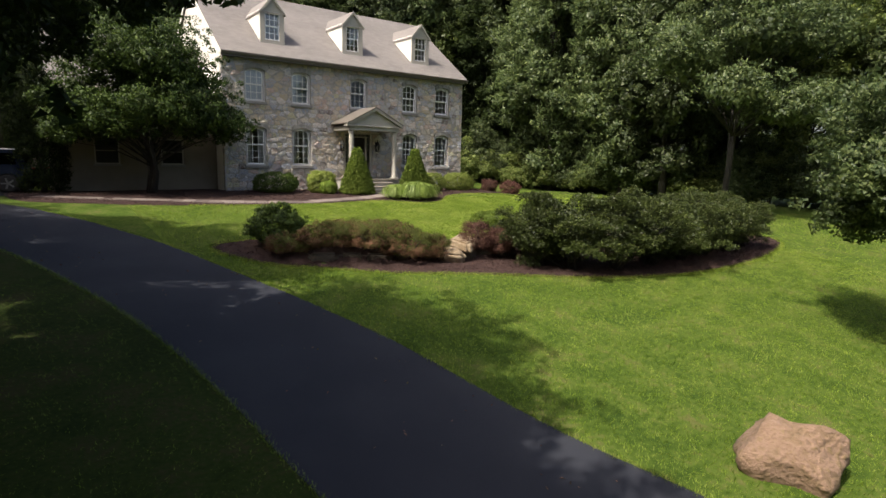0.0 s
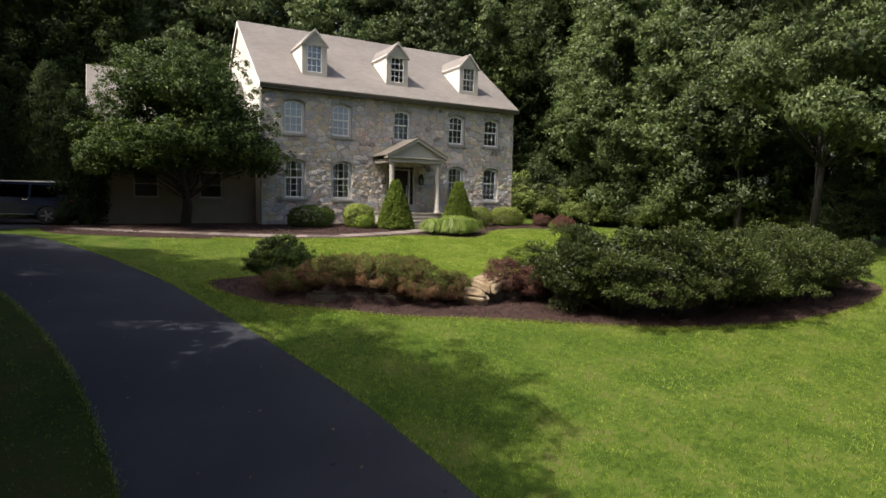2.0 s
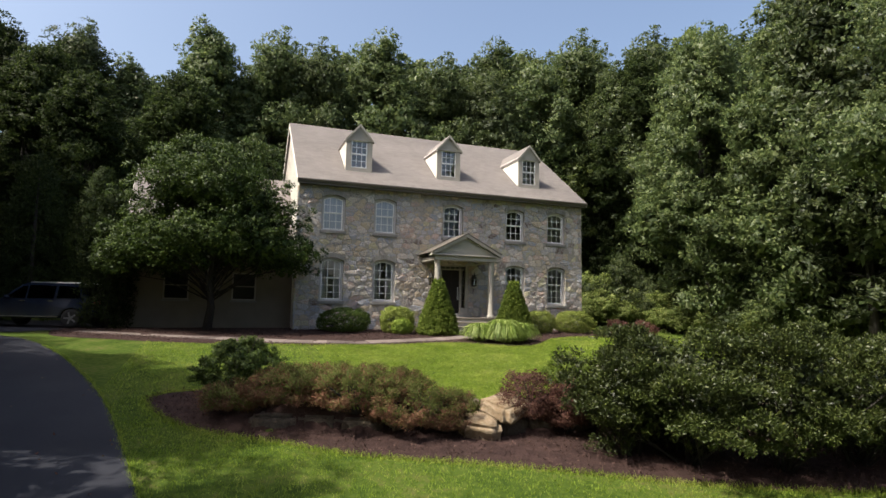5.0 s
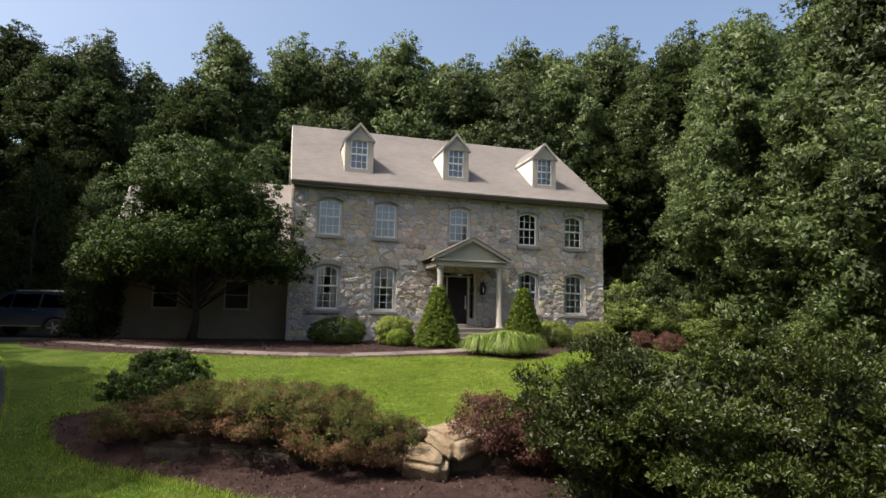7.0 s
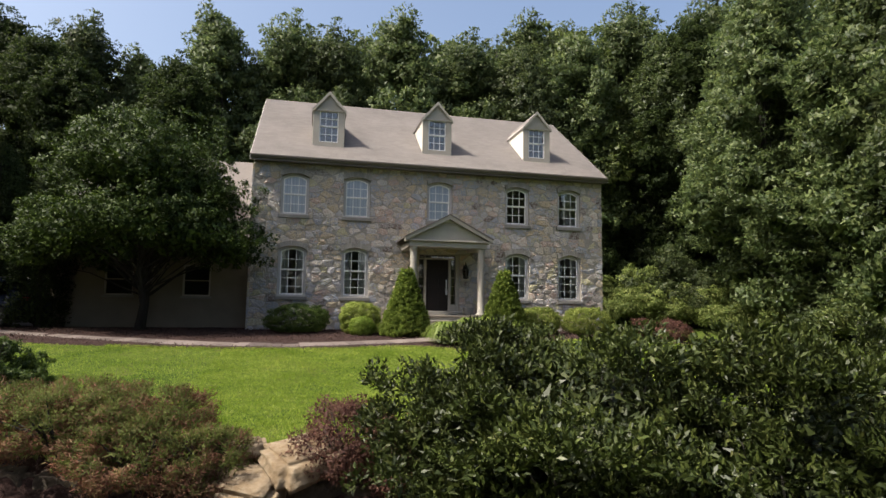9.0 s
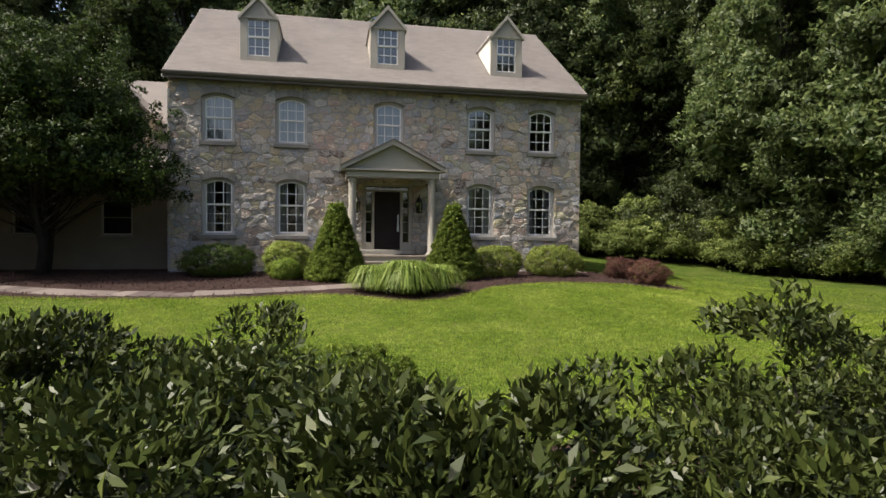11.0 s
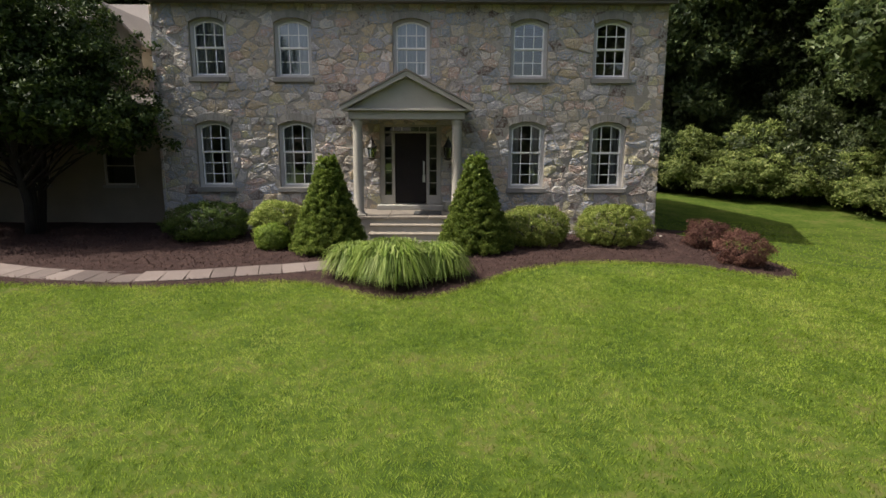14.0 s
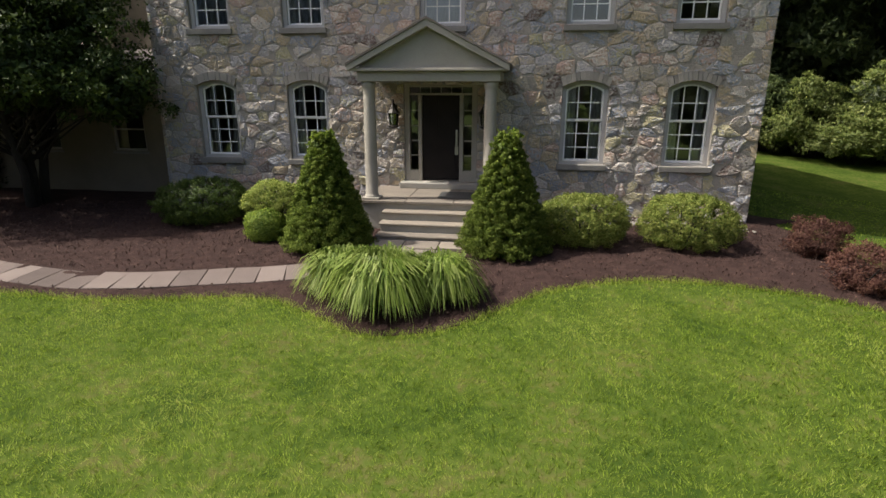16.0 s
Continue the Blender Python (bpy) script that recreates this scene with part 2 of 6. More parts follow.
def glass_material(name, ior=2.0, tint=(0.9, 0.93, 0.95)):
    m = bpy.data.materials.new(name)
    m.use_nodes = True
    N, L = m.node_tree.nodes, m.node_tree.links.new
    N.remove(N["Principled BSDF"])
    f, t, g, x = N.new("ShaderNodeFresnel"), N.new("ShaderNodeBsdfTransparent"), N.new("ShaderNodeBsdfGlossy"), N.new("ShaderNodeMixShader")
    f.inputs[0].default_value = ior
    t.inputs[0].default_value = (*tint, 1)
    g.inputs["Roughness"].default_value = 0.01
    L(f.outputs[0], x.inputs[0]), L(t.outputs[0], x.inputs[1]), L(g.outputs[0], x.inputs[2])
    L(x.outputs[0], N["Material Output"].inputs[0])
    return m


M["glass"] = glass_material("window_glass", 2.5)
# Second window glass for the wing, its dimness put into the tint
M["shadeglass"] = glass_material("shade_tinted_glass", 1.4, (0.5, 0.52, 0.52))
M["carglass"] = glass_material("car_glass", 2.0, (0.08, 0.09, 0.1))
M["alloy"] = surface("wheel_alloy", [(0.3, (0.16, 0.16, 0.165)), (0.7, (0.22, 0.22, 0.225))], 8, 80, 0.4, 0, metal=0.6)
M["chrome"] = surface("chrome", [(0.3, (0.6, 0.6, 0.6)), (0.7, (0.75, 0.75, 0.75))], 8, 80, 0.12, 0, metal=1)


# ---- building helpers
def mesh_ob(name, verts, faces, material, parent=None, label="", smooth=False):
    me = bpy.data.meshes.new(name)
    me.from_pydata([tuple(v) for v in verts], [], [tuple(f) for f in faces])
    me.materials.append(material)
    if smooth:
        me.shade_smooth()
    ob = new(name, me)
    ob.parent = parent
    if label:
        ob["label"] = label
    return ob


def quad_ob(name, verts, material, parent=None, label="", corners=4):
    """A mesh of separate faces, from an array of N x corners x 3, or from that and a soft normal for each face."""
    soft = None
    if isinstance(verts, tuple):
        verts, soft = verts
    verts = np.asarray(verts, dtype=np.float32).reshape(-1, corners, 3)
    n = len(verts)
    if soft is not None:
        face = np.cross(verts[:, 1] - verts[:, 0], verts[:, corners - 1] - verts[:, 0])
        face /= np.linalg.norm(face, axis=1, keepdims=True) + 1e-9
        back = (face * soft).sum(1) < 0
        verts[back] = verts[back][:, ::-1]
        face[back] *= -1
        soft = soft / (np.linalg.norm(soft, axis=1, keepdims=True) + 1e-9) + face * 0.9
        soft /= np.linalg.norm(soft, axis=1, keepdims=True) + 1e-9
    verts = verts.reshape(-1, 3)
    me = bpy.data.meshes.new(name)
    me.vertices.add(len(verts)), me.loops.add(len(verts)), me.polygons.add(n)
    me.vertices.foreach_set("co", verts.ravel())
    me.loops.foreach_set("vertex_index", np.arange(len(verts), dtype=np.int32))
    me.polygons.foreach_set("loop_start", np.arange(0, len(verts), corners, dtype=np.int32))
    me.update(calc_edges=True)
    if soft is not None:
        me.attributes.new("custom_normal", "FLOAT_VECTOR", "CORNER").data.foreach_set("vector", np.repeat(soft, corners, 0).astype(np.float32).ravel())
    me.materials.append(material)
    ob = new(name, me)
    ob.parent = parent
    if label:
        ob["label"] = label
    return ob


def part(name, bm, material, parent=None, label="", smooth=False):
    me = bpy.data.meshes.new(name)
    bm.to_mesh(me)
    bm.free()
    me.materials.append(material)
    if smooth:
        me.shade_smooth()
    ob = new(name, me)
    ob.parent = parent
    if label:
        ob["label"] = label
    return ob


def boxes(items, bevel=0.0):
    """A bmesh of boxes (x0, x1, y0, y1, z0, z1), bevelled a little where asked."""
    bm = bmesh.new()
    for x0, x1, y0, y1, z0, z1 in items:
        m = Matrix.Translation(((x0 + x1) / 2, (y0 + y1) / 2, (z0 + z1) / 2)) @ Matrix.Diagonal((x1 - x0, y1 - y0, z1 - z0, 1))
        bmesh.ops.create_cube(bm, size=1, matrix=m)
    if bevel:
        bmesh.ops.bevel(bm, geom=bm.edges[:], offset=bevel, segments=1, affect="EDGES")
    return bm


def prism(poly, axis, a, b):
    """Verts and faces of a polygon of (u, w) pairs swept along an axis ('x': u=y, w=z; 'y': u=x, w=z; 'z': u=x, w=y) from a to b."""
    def put(u, w, d):
        return {"x": (d, u, w), "y": (u, d, w), "z": (u, w, d)}[axis]
    n = len(poly)
    v = [put(u, w, a) for u, w in poly] + [put(u, w, b) for u, w in poly]
    f = [tuple(range(n)), tuple(range(2 * n - 1, n - 1, -1))] + [(i, i + n, (i + 1) % n + n, (i + 1) % n) for i in range(n)]
    return v, f


def bm_from(pieces):
    bm = bmesh.new()
    for v, f in pieces:
        vs = [bm.verts.new(p) for p in v]
        for q in f:
            bm.faces.new([vs[i] for i in q])
    bmesh.ops.recalc_face_normals(bm, faces=bm.faces[:])
    return bm


def lathe(profile, n=20, centre=(0, 0, 0)):
    v, f = [], []
    for r, z in profile:
        for i in range(n):
            a = 2 * math.pi * i / n
            v.append((centre[0] + r * math.cos(a), centre[1] + r * math.sin(a), centre[2] + z))
    k = len(profile)
    for j in range(k - 1):
        for i in range(n):
            f.append((j * n + i, j * n + (i + 1) % n, (j + 1) * n + (i + 1) % n, (j + 1) * n + i))
    f += [tuple(range(n - 1, -1, -1)), tuple(range((k - 1) * n, k * n))]
    return v, f


def empty(name, at=(0, 0, 0)):
    ob = new(name)
    ob.location = at
    ob.empty_display_size = 0.2
    return ob


def smoothstep(a, b, x):
    k = np.clip((np.asarray(x, dtype=float) - a) / (b - a), 0, 1)
    return k * k * (3 - 2 * k)


# ---- the lie of the land
LOW_Y = [-400, -60, -20, 0, 5, 9, 10.5, 13.5, 16.1, 19, 22, 26, 29, 34, 60, 140, 600]
LOW_Z = [-22, -7.5, -4.4, -2.75, -2.2, -1.66, -1.45, -1.12, -0.9, -0.58, -0.32, 0.0, 0.08, 0.1, 0.5, 2.5, 6]
UP_Y = [13, 15, 19, 22, 26]
UP_Z = [-0.66, -0.52, -0.5, -0.31, 0.0]


def wall_line(x):
    """The foot of the low rock wall in the island bed."""
    return np.interp(x, [4, 7, 9.8, 11.2, 12.5, 22], [15.9, 15.35, 14.55, 14.35, 13.9, 13.6])


def gz(x, y):
    x, y = np.asarray(x, dtype=float), np.asarray(y, dtype=float)
    low, up = np.interp(y, LOW_Y, LOW_Z), np.interp(y, UP_Y, UP_Z)
    wx = smoothstep(4.8, 7.0, x) * (1 - smoothstep(18, 25, x))
    w = wx * smoothstep(0.0, 0.35, y - wall_line(x)) * (y < 26)
    right = -0.085 * np.clip(x - 21.5, 0, 9) * smoothstep(17, 24, y) * (1 - smoothstep(36, 46, y))
    return low + w * (up - low) + right


def inside_poly(px, py, poly):
    px, py = np.asarray(px), np.asarray(py)
    c = np.zeros(px.shape, bool)
    n = len(poly)
    for i in range(n):
        (x0, y0), (x1, y1) = poly[i], poly[(i + 1) % n]
        if y0 != y1:
            c ^= ((y0 > py) != (y1 > py)) & (px < (x1 - x0) * (py - y0) / (y1 - y0) + x0)
    return c


def rounded(points, steps=6, closed=True):
    """A smooth line through the points (Catmull-Rom)."""
    out, n = [], len(points)
    for i in range(n if closed else n - 1):
        if closed:
            p = [points[(i + k - 1) % n] for k in range(4)]
        else:
            p = [points[min(max(i + k - 1, 0), n - 1)] for k in range(4)]
        for s in range(steps):
            t = s / steps
            out.append(tuple(0.5 * (2 * p[1][d] + (p[2][d] - p[0][d]) * t + (2 * p[0][d] - 5 * p[1][d] + 4 * p[2][d] - p[3][d]) * t * t + (3 * p[1][d] - p[0][d] - 3 * p[2][d] + p[3][d]) * t ** 3) for d in range(2)))
    if not closed:
        out.append(points[-1])
    return out


DRIVE_R = rounded([(13.5, -12), (9.6, -3), (7.6, 1.5), (6.33, 5.15), (5.72, 7.2), (5.2, 10.3), (4.4, 13.6), (3.4, 17.4), (2.05, 21.1), (0.86, 23.8), (-0.4, 25.9), (-2.0, 27.6), (-4.5, 28.7), (-14, 29)], 6, False)
DRIVE_L = rounded([(9.5, -13.5), (5.8, -4.5), (3.6, 1), (2.75, 5.0), (2.31, 7.4), (2.02, 9.76), (1.46, 12.84), (0.42, 16.6), (-0.8, 19.6), (-2.2, 22.0), (-3.6, 23.4), (-5.2, 24.2), (-8, 24.6), (-14, 24.6)], 6, False)
COURT = [(-14, 24.6), (-14, 38), (0.4, 38), (0.4, 30.4), (-1.5, 28.6), (-4.5, 28.7)]
DRIVE_POLY = DRIVE_R + DRIVE_L[::-1]
ISLAND = rounded([(3.95, 17.9), (4.75, 16.1), (6.2, 14.95), (7.5, 14.0), (9.6, 13.1), (11.7, 12.05), (13.9, 11.25), (16.8, 10.8), (20.3, 11.0), (23.3, 11.6), (25.0, 12.3), (25.2, 13.2), (22.5, 14.3), (17.5, 14.6), (14.6, 15.2), (12.6, 14.9), (11.2, 15.2), (10.5, 14.95), (9.75, 14.95), (9.3, 15.4), (7.5, 16.3), (6.3, 18.0), (5.0, 18.5)])
HOUSE_BED = rounded([(-0.2, 27.6), (2.5, 25.6), (5.0, 24.8), (7.7, 24.25), (10.6, 24.1), (12.9, 24.45), (14.0, 24.0), (14.9, 23.5), (15.9, 23.7), (16.6, 24.3), (17.8, 25.4), (19.6, 25.9), (21.7, 25.5), (23.3, 25.2), (23.9, 26.2), (23.6, 28.0), (23.0, 30.4), (22.6, 31.5), (7.0, 32.5), (0.2, 32.5)])


# Outline of the sheet whose dark colour deepens the tree shade
SHADE_PATCH = rounded([(x + 0.12, y) for x, y in ((3.6, 1), (2.75, 5.0), (2.31, 7.4), (2.02, 9.76), (1.46, 12.84), (0.42, 16.6), (-0.8, 19.6), (-2.2, 22.0))], 4, False) + [(-9, 22), (-9, 1)]


def sheet(name, poly, material, lift, step=0.35, parent=None, wave=0.0):
    """A surface over an outline that lies on the land."""
    bm = bmesh.new()
    bm.faces.new([bm.verts.new((x, y, 0)) for x, y in poly])
    bmesh.ops.triangulate(bm, faces=bm.faces[:])
    xs, ys = [p[0] for p in poly], [p[1] for p in poly]
    for axis, lo, hi in ((0, min(xs), max(xs)), (1, min(ys), max(ys))):
        for c in np.arange(lo + step, hi, step):
            co, no = ((c, 0, 0), (1, 0, 0)) if axis == 0 else ((0, c, 0), (0, 1, 0))
            bmesh.ops.bisect_plane(bm, geom=bm.verts[:] + bm.edges[:] + bm.faces[:], plane_co=co, plane_no=no)
    for v in bm.verts:
        edge = lift > 0.026 and v.is_boundary
        v.co.z = float(gz(v.co.x, v.co.y)) + 0.006 if edge else float(gz(v.co.x, v.co.y)) + lift + (wave * noise.noise((v.co.x * 1.3, v.co.y * 1.3, 0)) if wave else 0)
    bmesh.ops.recalc_face_normals(bm, faces=bm.faces[:])
    if sum(f.normal.z for f in bm.faces) < 0:
        bmesh.ops.reverse_faces(bm, faces=bm.faces[:])
    return part(name, bm, material, parent, smooth=True)


def land():
    xs = np.unique(np.round(np.concatenate([np.arange(-9, 31, 0.4), np.arange(-60, 90, 6), [-900, -400, -200, -120, 140, 250, 500, 900]]), 3))
    ys = np.unique(np.round(np.concatenate([np.arange(-4, 33, 0.35), np.arange(-60, 110, 6), [-900, -400, -200, -120, 160, 250, 500, 900]]), 3))
    X, Y = np.meshgrid(xs, ys)
    Z = gz(X, Y)
    for bed in (ISLAND, HOUSE_BED):
        deep = np.ones(X.shape, bool)
        for dx in (-0.5, 0, 0.5):
            for dy in (-0.45, 0, 0.45):
                deep &= inside_poly(X + dx, Y + dy, bed)
        Z = Z - 0.4 * deep
    v = np.stack([X, Y, Z], -1).reshape(-1, 3)
    n = len(xs)
    f = [(j * n + i, j * n + i + 1, (j + 1) * n + i + 1, (j + 1) * n + i) for j in range(len(ys) - 1) for i in range(n - 1)]
    ob = mesh_ob("ground", v, f, M["lawn"], smooth=True)
    tagged(ob, "sloping green lawn ground under grass and woods", "ground", kind="structure")
    dr = sheet("driveway", DRIVE_POLY, M["asphalt"], 0.025, 0.5)
    tagged(dr, "curving dark grey asphalt driveway with dappled shade", "driveway", kind="structure")
    ct = sheet("parking_court", COURT, M["asphalt"], 0.021, 1.0)
    tagged(ct, "dark asphalt parking court beside the house", "driveway", kind="structure")
    lt = sheet("shade_ground", SHADE_PATCH, M["treeshade"], 0.02, 0.6)
    tagged(lt, "thin grass sheet painted dark to deepen the tree shade beside the driveway", "ground", kind="structure")
    b1 = sheet("island_bed", ISLAND, M["mulch"], 0.028, 0.25, wave=0.02)
    tagged(b1, "island planting bed of dark brown bark mulch", "planting bed", kind="structure")
    b2 = sheet("foundation_bed", HOUSE_BED, M["mulch"], 0.028, 0.25, wave=0.02)
    tagged(b2, "dark brown bark mulch bed along the house front", "planting bed", kind="structure")
    return b1, b2


BED_ISLAND, BED_HOUSE = land()

# ---- the house
FX0, FX1, FY, EAVE = 7.92, 22.25, 30.2, 6.6
RIDGE_Y, RIDGE_Z, EAVE_Y = 35.4, 10.6, 29.9
BACK_Y = 2 * RIDGE_Y - FY
SLOPE = (RIDGE_Z - EAVE) / (RIDGE_Y - EAVE_Y)
BAYS = [9.45, 11.8, 15.1, 18.4, 20.72]
WIN_W = 1.03
OPENINGS = [(x, 4.42, 6.02, 2, 2) for x in BAYS] + [(x, 1.34, 3.24, 2, 3) for x in (BAYS[0], BAYS[1], BAYS[3], BAYS[4])]
DOOR_X, DOOR_W, DOOR_Z0, DOOR_Z1 = 15.06, 1.74, 0.86, 3.16
HOLES = [(x - WIN_W / 2, x + WIN_W / 2, z0, z1) for x, z0, z1, _, _ in OPENINGS] + [(DOOR_X - DOOR_W / 2, DOOR_X + DOOR_W / 2, DOOR_Z0, DOOR_Z1)]
RISE = 0.14


def roof_z(y):
    return EAVE + SLOPE * (min(y, 2 * RIDGE_Y - y) - EAVE_Y)


house = tagged(empty("house", (FX0, FY, 0.0)), "two-storey fieldstone house with a grey shingle roof, dormers and cream siding", "house")
house.matrix_world = Matrix.Identity(4)


def arch(cx, w, z0, z1, rise, n=10):
    """Outline of a window with a segmental head, from the lower left round."""
    pts = [(cx - w / 2, z0), (cx + w / 2, z0)]
    for i in range(n + 1):
        u = 1 - 2 * i / n
        pts.append((cx + u * w / 2, z1 - rise * u * u))
    return pts


def ring(outer, inner, y0, y1):
    """A frame between two like outlines, from y0 back to y1."""
    n = len(outer)
    v = [(x, y0, z) for x, z in outer] + [(x, y0, z) for x, z in inner] + [(x, y1, z) for x, z in outer] + [(x, y1, z) for x, z in inner]
    f = []
    for i in range(n):
        j = (i + 1) % n
        f += [(i, j, n + j, n + i), (n + i, n + j, 3 * n + j, 3 * n + i), (2 * n + i, 3 * n + i, 3 * n + j, 2 * n + j), (i, 2 * n + i, 2 * n + j, j)]
    return v, f


def wall_with_holes(x0, x1, z0, z1, y0, y1, holes):
    xs = sorted({x0, x1, *[h[0] for h in holes], *[h[1] for h in holes]})
    zs = sorted({z0, z1, *[h[2] for h in holes], *[h[3] for h in holes]})
    items = []
    for a, b in zip(xs, xs[1:]):
        run = None
        for c, d in zip(zs, zs[1:]):
            mx, mz = (a + b) / 2, (c + d) / 2
            if any(h[0] < mx < h[1] and h[2] < mz < h[3] for h in holes):
                if run:
                    items.append((a, b, y0, y1, *run))
                run = None
            else:
                run = (run[0], d) if run else (c, d)
        if run:
            items.append((a, b, y0, y1, *run))
    return items


def clip(poly, nx, nz, d):
    """Keeps the part of a convex outline with nx*x + nz*z <= d."""
    out = []
    for i in range(len(poly)):
        p, q = poly[i], poly[(i + 1) % len(poly)]
        a, b = nx * p[0] + nz * p[1] - d, nx * q[0] + nz * q[1] - d
        if a <= 0:
            out.append(p)
        if a * b < 0:
            k = a / (a - b)
            out.append((p[0] + k * (q[0] - p[0]), p[1] + k * (q[1] - p[1])))
    return out


def area(poly):
    return abs(sum(poly[i][0] * poly[(i + 1) % len(poly)][1] - poly[(i + 1) % len(poly)][0] * poly[i][1] for i in range(len(poly)))) / 2


def stone_outlines(x0, x1, z0, z1, holes, seed, row=0.22):
    """Irregular stones that fill a wall face: outlines round scattered centres, wider than high, cut back from the openings."""
    rng = random.Random(seed)
    seeds, z = [], z0 + 0.05
    while z < z1 + 0.1:
        x = x0 - rng.random() * 0.3
        while x < x1 + 0.3:
            w = rng.choice((0.18, 0.25, 0.32, 0.4, 0.52))
            if rng.random() > 0.22:
                seeds.append((x + w / 2, z + rng.uniform(-0.065, 0.065)))
            x += w
        z += row * rng.uniform(0.8, 1.15)
    kx = 0.62
    arr = np.array(seeds) * (kx, 1)
    out = []
    for i, (sx, sz) in enumerate(seeds):
        cell = [(x0, z0), (x1, z0), (x1, z1), (x0, z1)]
        d = np.hypot(*(arr - arr[i]).T)
        for j in np.argsort(d)[1:22]:
            nx, nz = arr[j] - arr[i]
            mx, mz = (arr[j] + arr[i]) / 2
            cell = clip(cell, nx * kx, nz, nx * mx + nz * mz)
            if len(cell) < 3:
                break
        for a, b, c, e in holes:
            if len(cell) < 3:
                break
            if max(p[0] for p in cell) > a and min(p[0] for p in cell) < b and max(p[1] for p in cell) > c and min(p[1] for p in cell) < e:
                cell = max((clip(cell, 1, 0, a), clip(cell, -1, 0, -b), clip(cell, 0, 1, c), clip(cell, 0, -1, -e)), key=lambda q: area(q) if len(q) > 2 else 0)
        if len(cell) > 2 and area(cell) > 0.008:
            out.append(cell)
    return out


def stone_shape(cell, rng, y, proud):
    """One rough stone: joint-side rim, shoulder and uneven face."""
    cx, cz = sum(p[0] for p in cell) / len(cell), sum(p[1] for p in cell) / len(cell)
    pts = []
    for i, p in enumerate(cell):
        q = cell[(i + 1) % len(cell)]
        pts.append(p)
        if math.dist(p, q) > 0.22:
            pts.append(((p[0] + q[0]) / 2 + rng.uniform(-0.012, 0.012), (p[1] + q[1]) / 2 + rng.uniform(-0.012, 0.012)))
    n = len(pts)
    r = max(0.05, math.sqrt(area(cell)) / 2)
    tx, tz = rng.uniform(-0.1, 0.1), rng.uniform(-0.09, 0.09)
    v, f = [], []
    for k, (gap, dep) in enumerate(((0.002, 0.0), (0.009, 0.72), (0.045, 1.0))):
        s = max(0.35, 1 - gap / r)
        for px, pz in pts:
            x, z = cx + (px - cx) * s, cz + (pz - cz) * s
            j = rng.uniform(-0.011, 0.011) if k else 0
            v.append((x, y - dep * proud + (tx * (x - cx) + tz * (z - cz) + j if k else 0), z))
    v.append((cx + rng.uniform(-0.25, 0.25) * r, y - proud * rng.uniform(0.95, 1.3), cz + rng.uniform(-0.2, 0.2) * r))
    for k in range(2):
        for i in range(n):
            f.append((k * n + i, k * n + (i + 1) % n, (k + 1) * n + (i + 1) % n, (k + 1) * n + i))
    f += [(2 * n + i, 2 * n + (i + 1) % n, 3 * n) for i in range(n)]
    return v, f


def build_shell():
    items = wall_with_holes(FX0 + 0.02, FX1 - 0.02, -0.3, EAVE - 0.02, FY + 0.014, FY + 0.4, HOLES)
    pieces = []
    for x, z0, z1, _, _ in OPENINGS:
        a = [p for p in arch(x, WIN_W, z0, z1, RISE)[2:]]
        for (ax, az), (bx, bz) in zip(a, a[1:]):
            if z1 - min(az, bz) > 0.002:
                pieces.append(prism([(bx, bz), (ax, az), (ax, z1), (bx, z1)], "y", FY + 0.014, FY + 0.4))
    bm = boxes(items)
    extra = bm_from(pieces)
    me = bpy.data.meshes.new("tmp")
    extra.to_mesh(me)
    extra.free()
    bm.from_mesh(me)
    bpy.data.meshes.remove(me)
    front = part("front_wall", bm, M["mortar"], house, "mortar bed of the fieldstone front wall")
    # gable ends and back, in lap siding
    for x, s, nm in ((FX0, 1, "gable_wall"), (FX1, -1, "gable_wall")):
        prof = [(FY + 0.4, -0.3), (BACK_Y, -0.3), (BACK_Y, roof_z(BACK_Y) - 0.1), (RIDGE_Y, RIDGE_Z - 0.1), (FY + 0.4, roof_z(FY + 0.4) - 0.1)]
        core = bm_from([prism(prof, "x", x + 0.03 * s, x + 0.3 * s)])
        g = part(nm, core, M["siding"], house, "cream lap-sided gable wall")
        laps, z = [], 0.1
        while z < RIDGE_Z - 0.25:
            if z < EAVE:
                a, b = FY + 0.02 if z < EAVE - 0.1 else FY, BACK_Y
            else:
                a = EAVE_Y + (z + 0.17 - EAVE) / SLOPE + 0.12
                b = 2 * RIDGE_Y - a
            a = max(a, FY + 0.22)
            if b - a > 0.1:
                laps.append(prism([(0, z), (-0.03 * s, z), (-0.008 * s, z + 0.155), (0, z + 0.155)], "y", a, b))
            z += 0.15
        sd = part("lap_siding", bm_from([([(x + 0.03 * s + p[0], p[1], p[2]) for p in v], f) for v, f in laps]), M["siding"], g)
    part("back_wall", boxes([(FX0 + 0.33, FX1 - 0.33, BACK_Y - 0.3, BACK_Y, -0.3, EAVE - 0.05)]), M["siding"], house, "cream back wall")
    part("inner_wall", boxes([(FX0 + 0.4, FX1 - 0.4, FY + 3.5, FY + 3.6, 0.6, EAVE - 0.1)]), M["inside"], house, "interior wall toned dark for the unlit room")
    part("floor_slab", boxes([(FX0 + 0.4, FX1 - 0.4, FY + 0.45, FY + 3.45, 0.55, 0.8), (FX0 + 0.4, FX1 - 0.4, FY + 0.45, FY + 3.45, 3.75, 4.0), (FX0 + 0.4, FX1 - 0.4, FY + 0.45, FY + 3.45, 6.4, 6.55)]), M["inside"], house, "interior floors toned dark for the unlit rooms")
    return front


FRONT = build_shell()


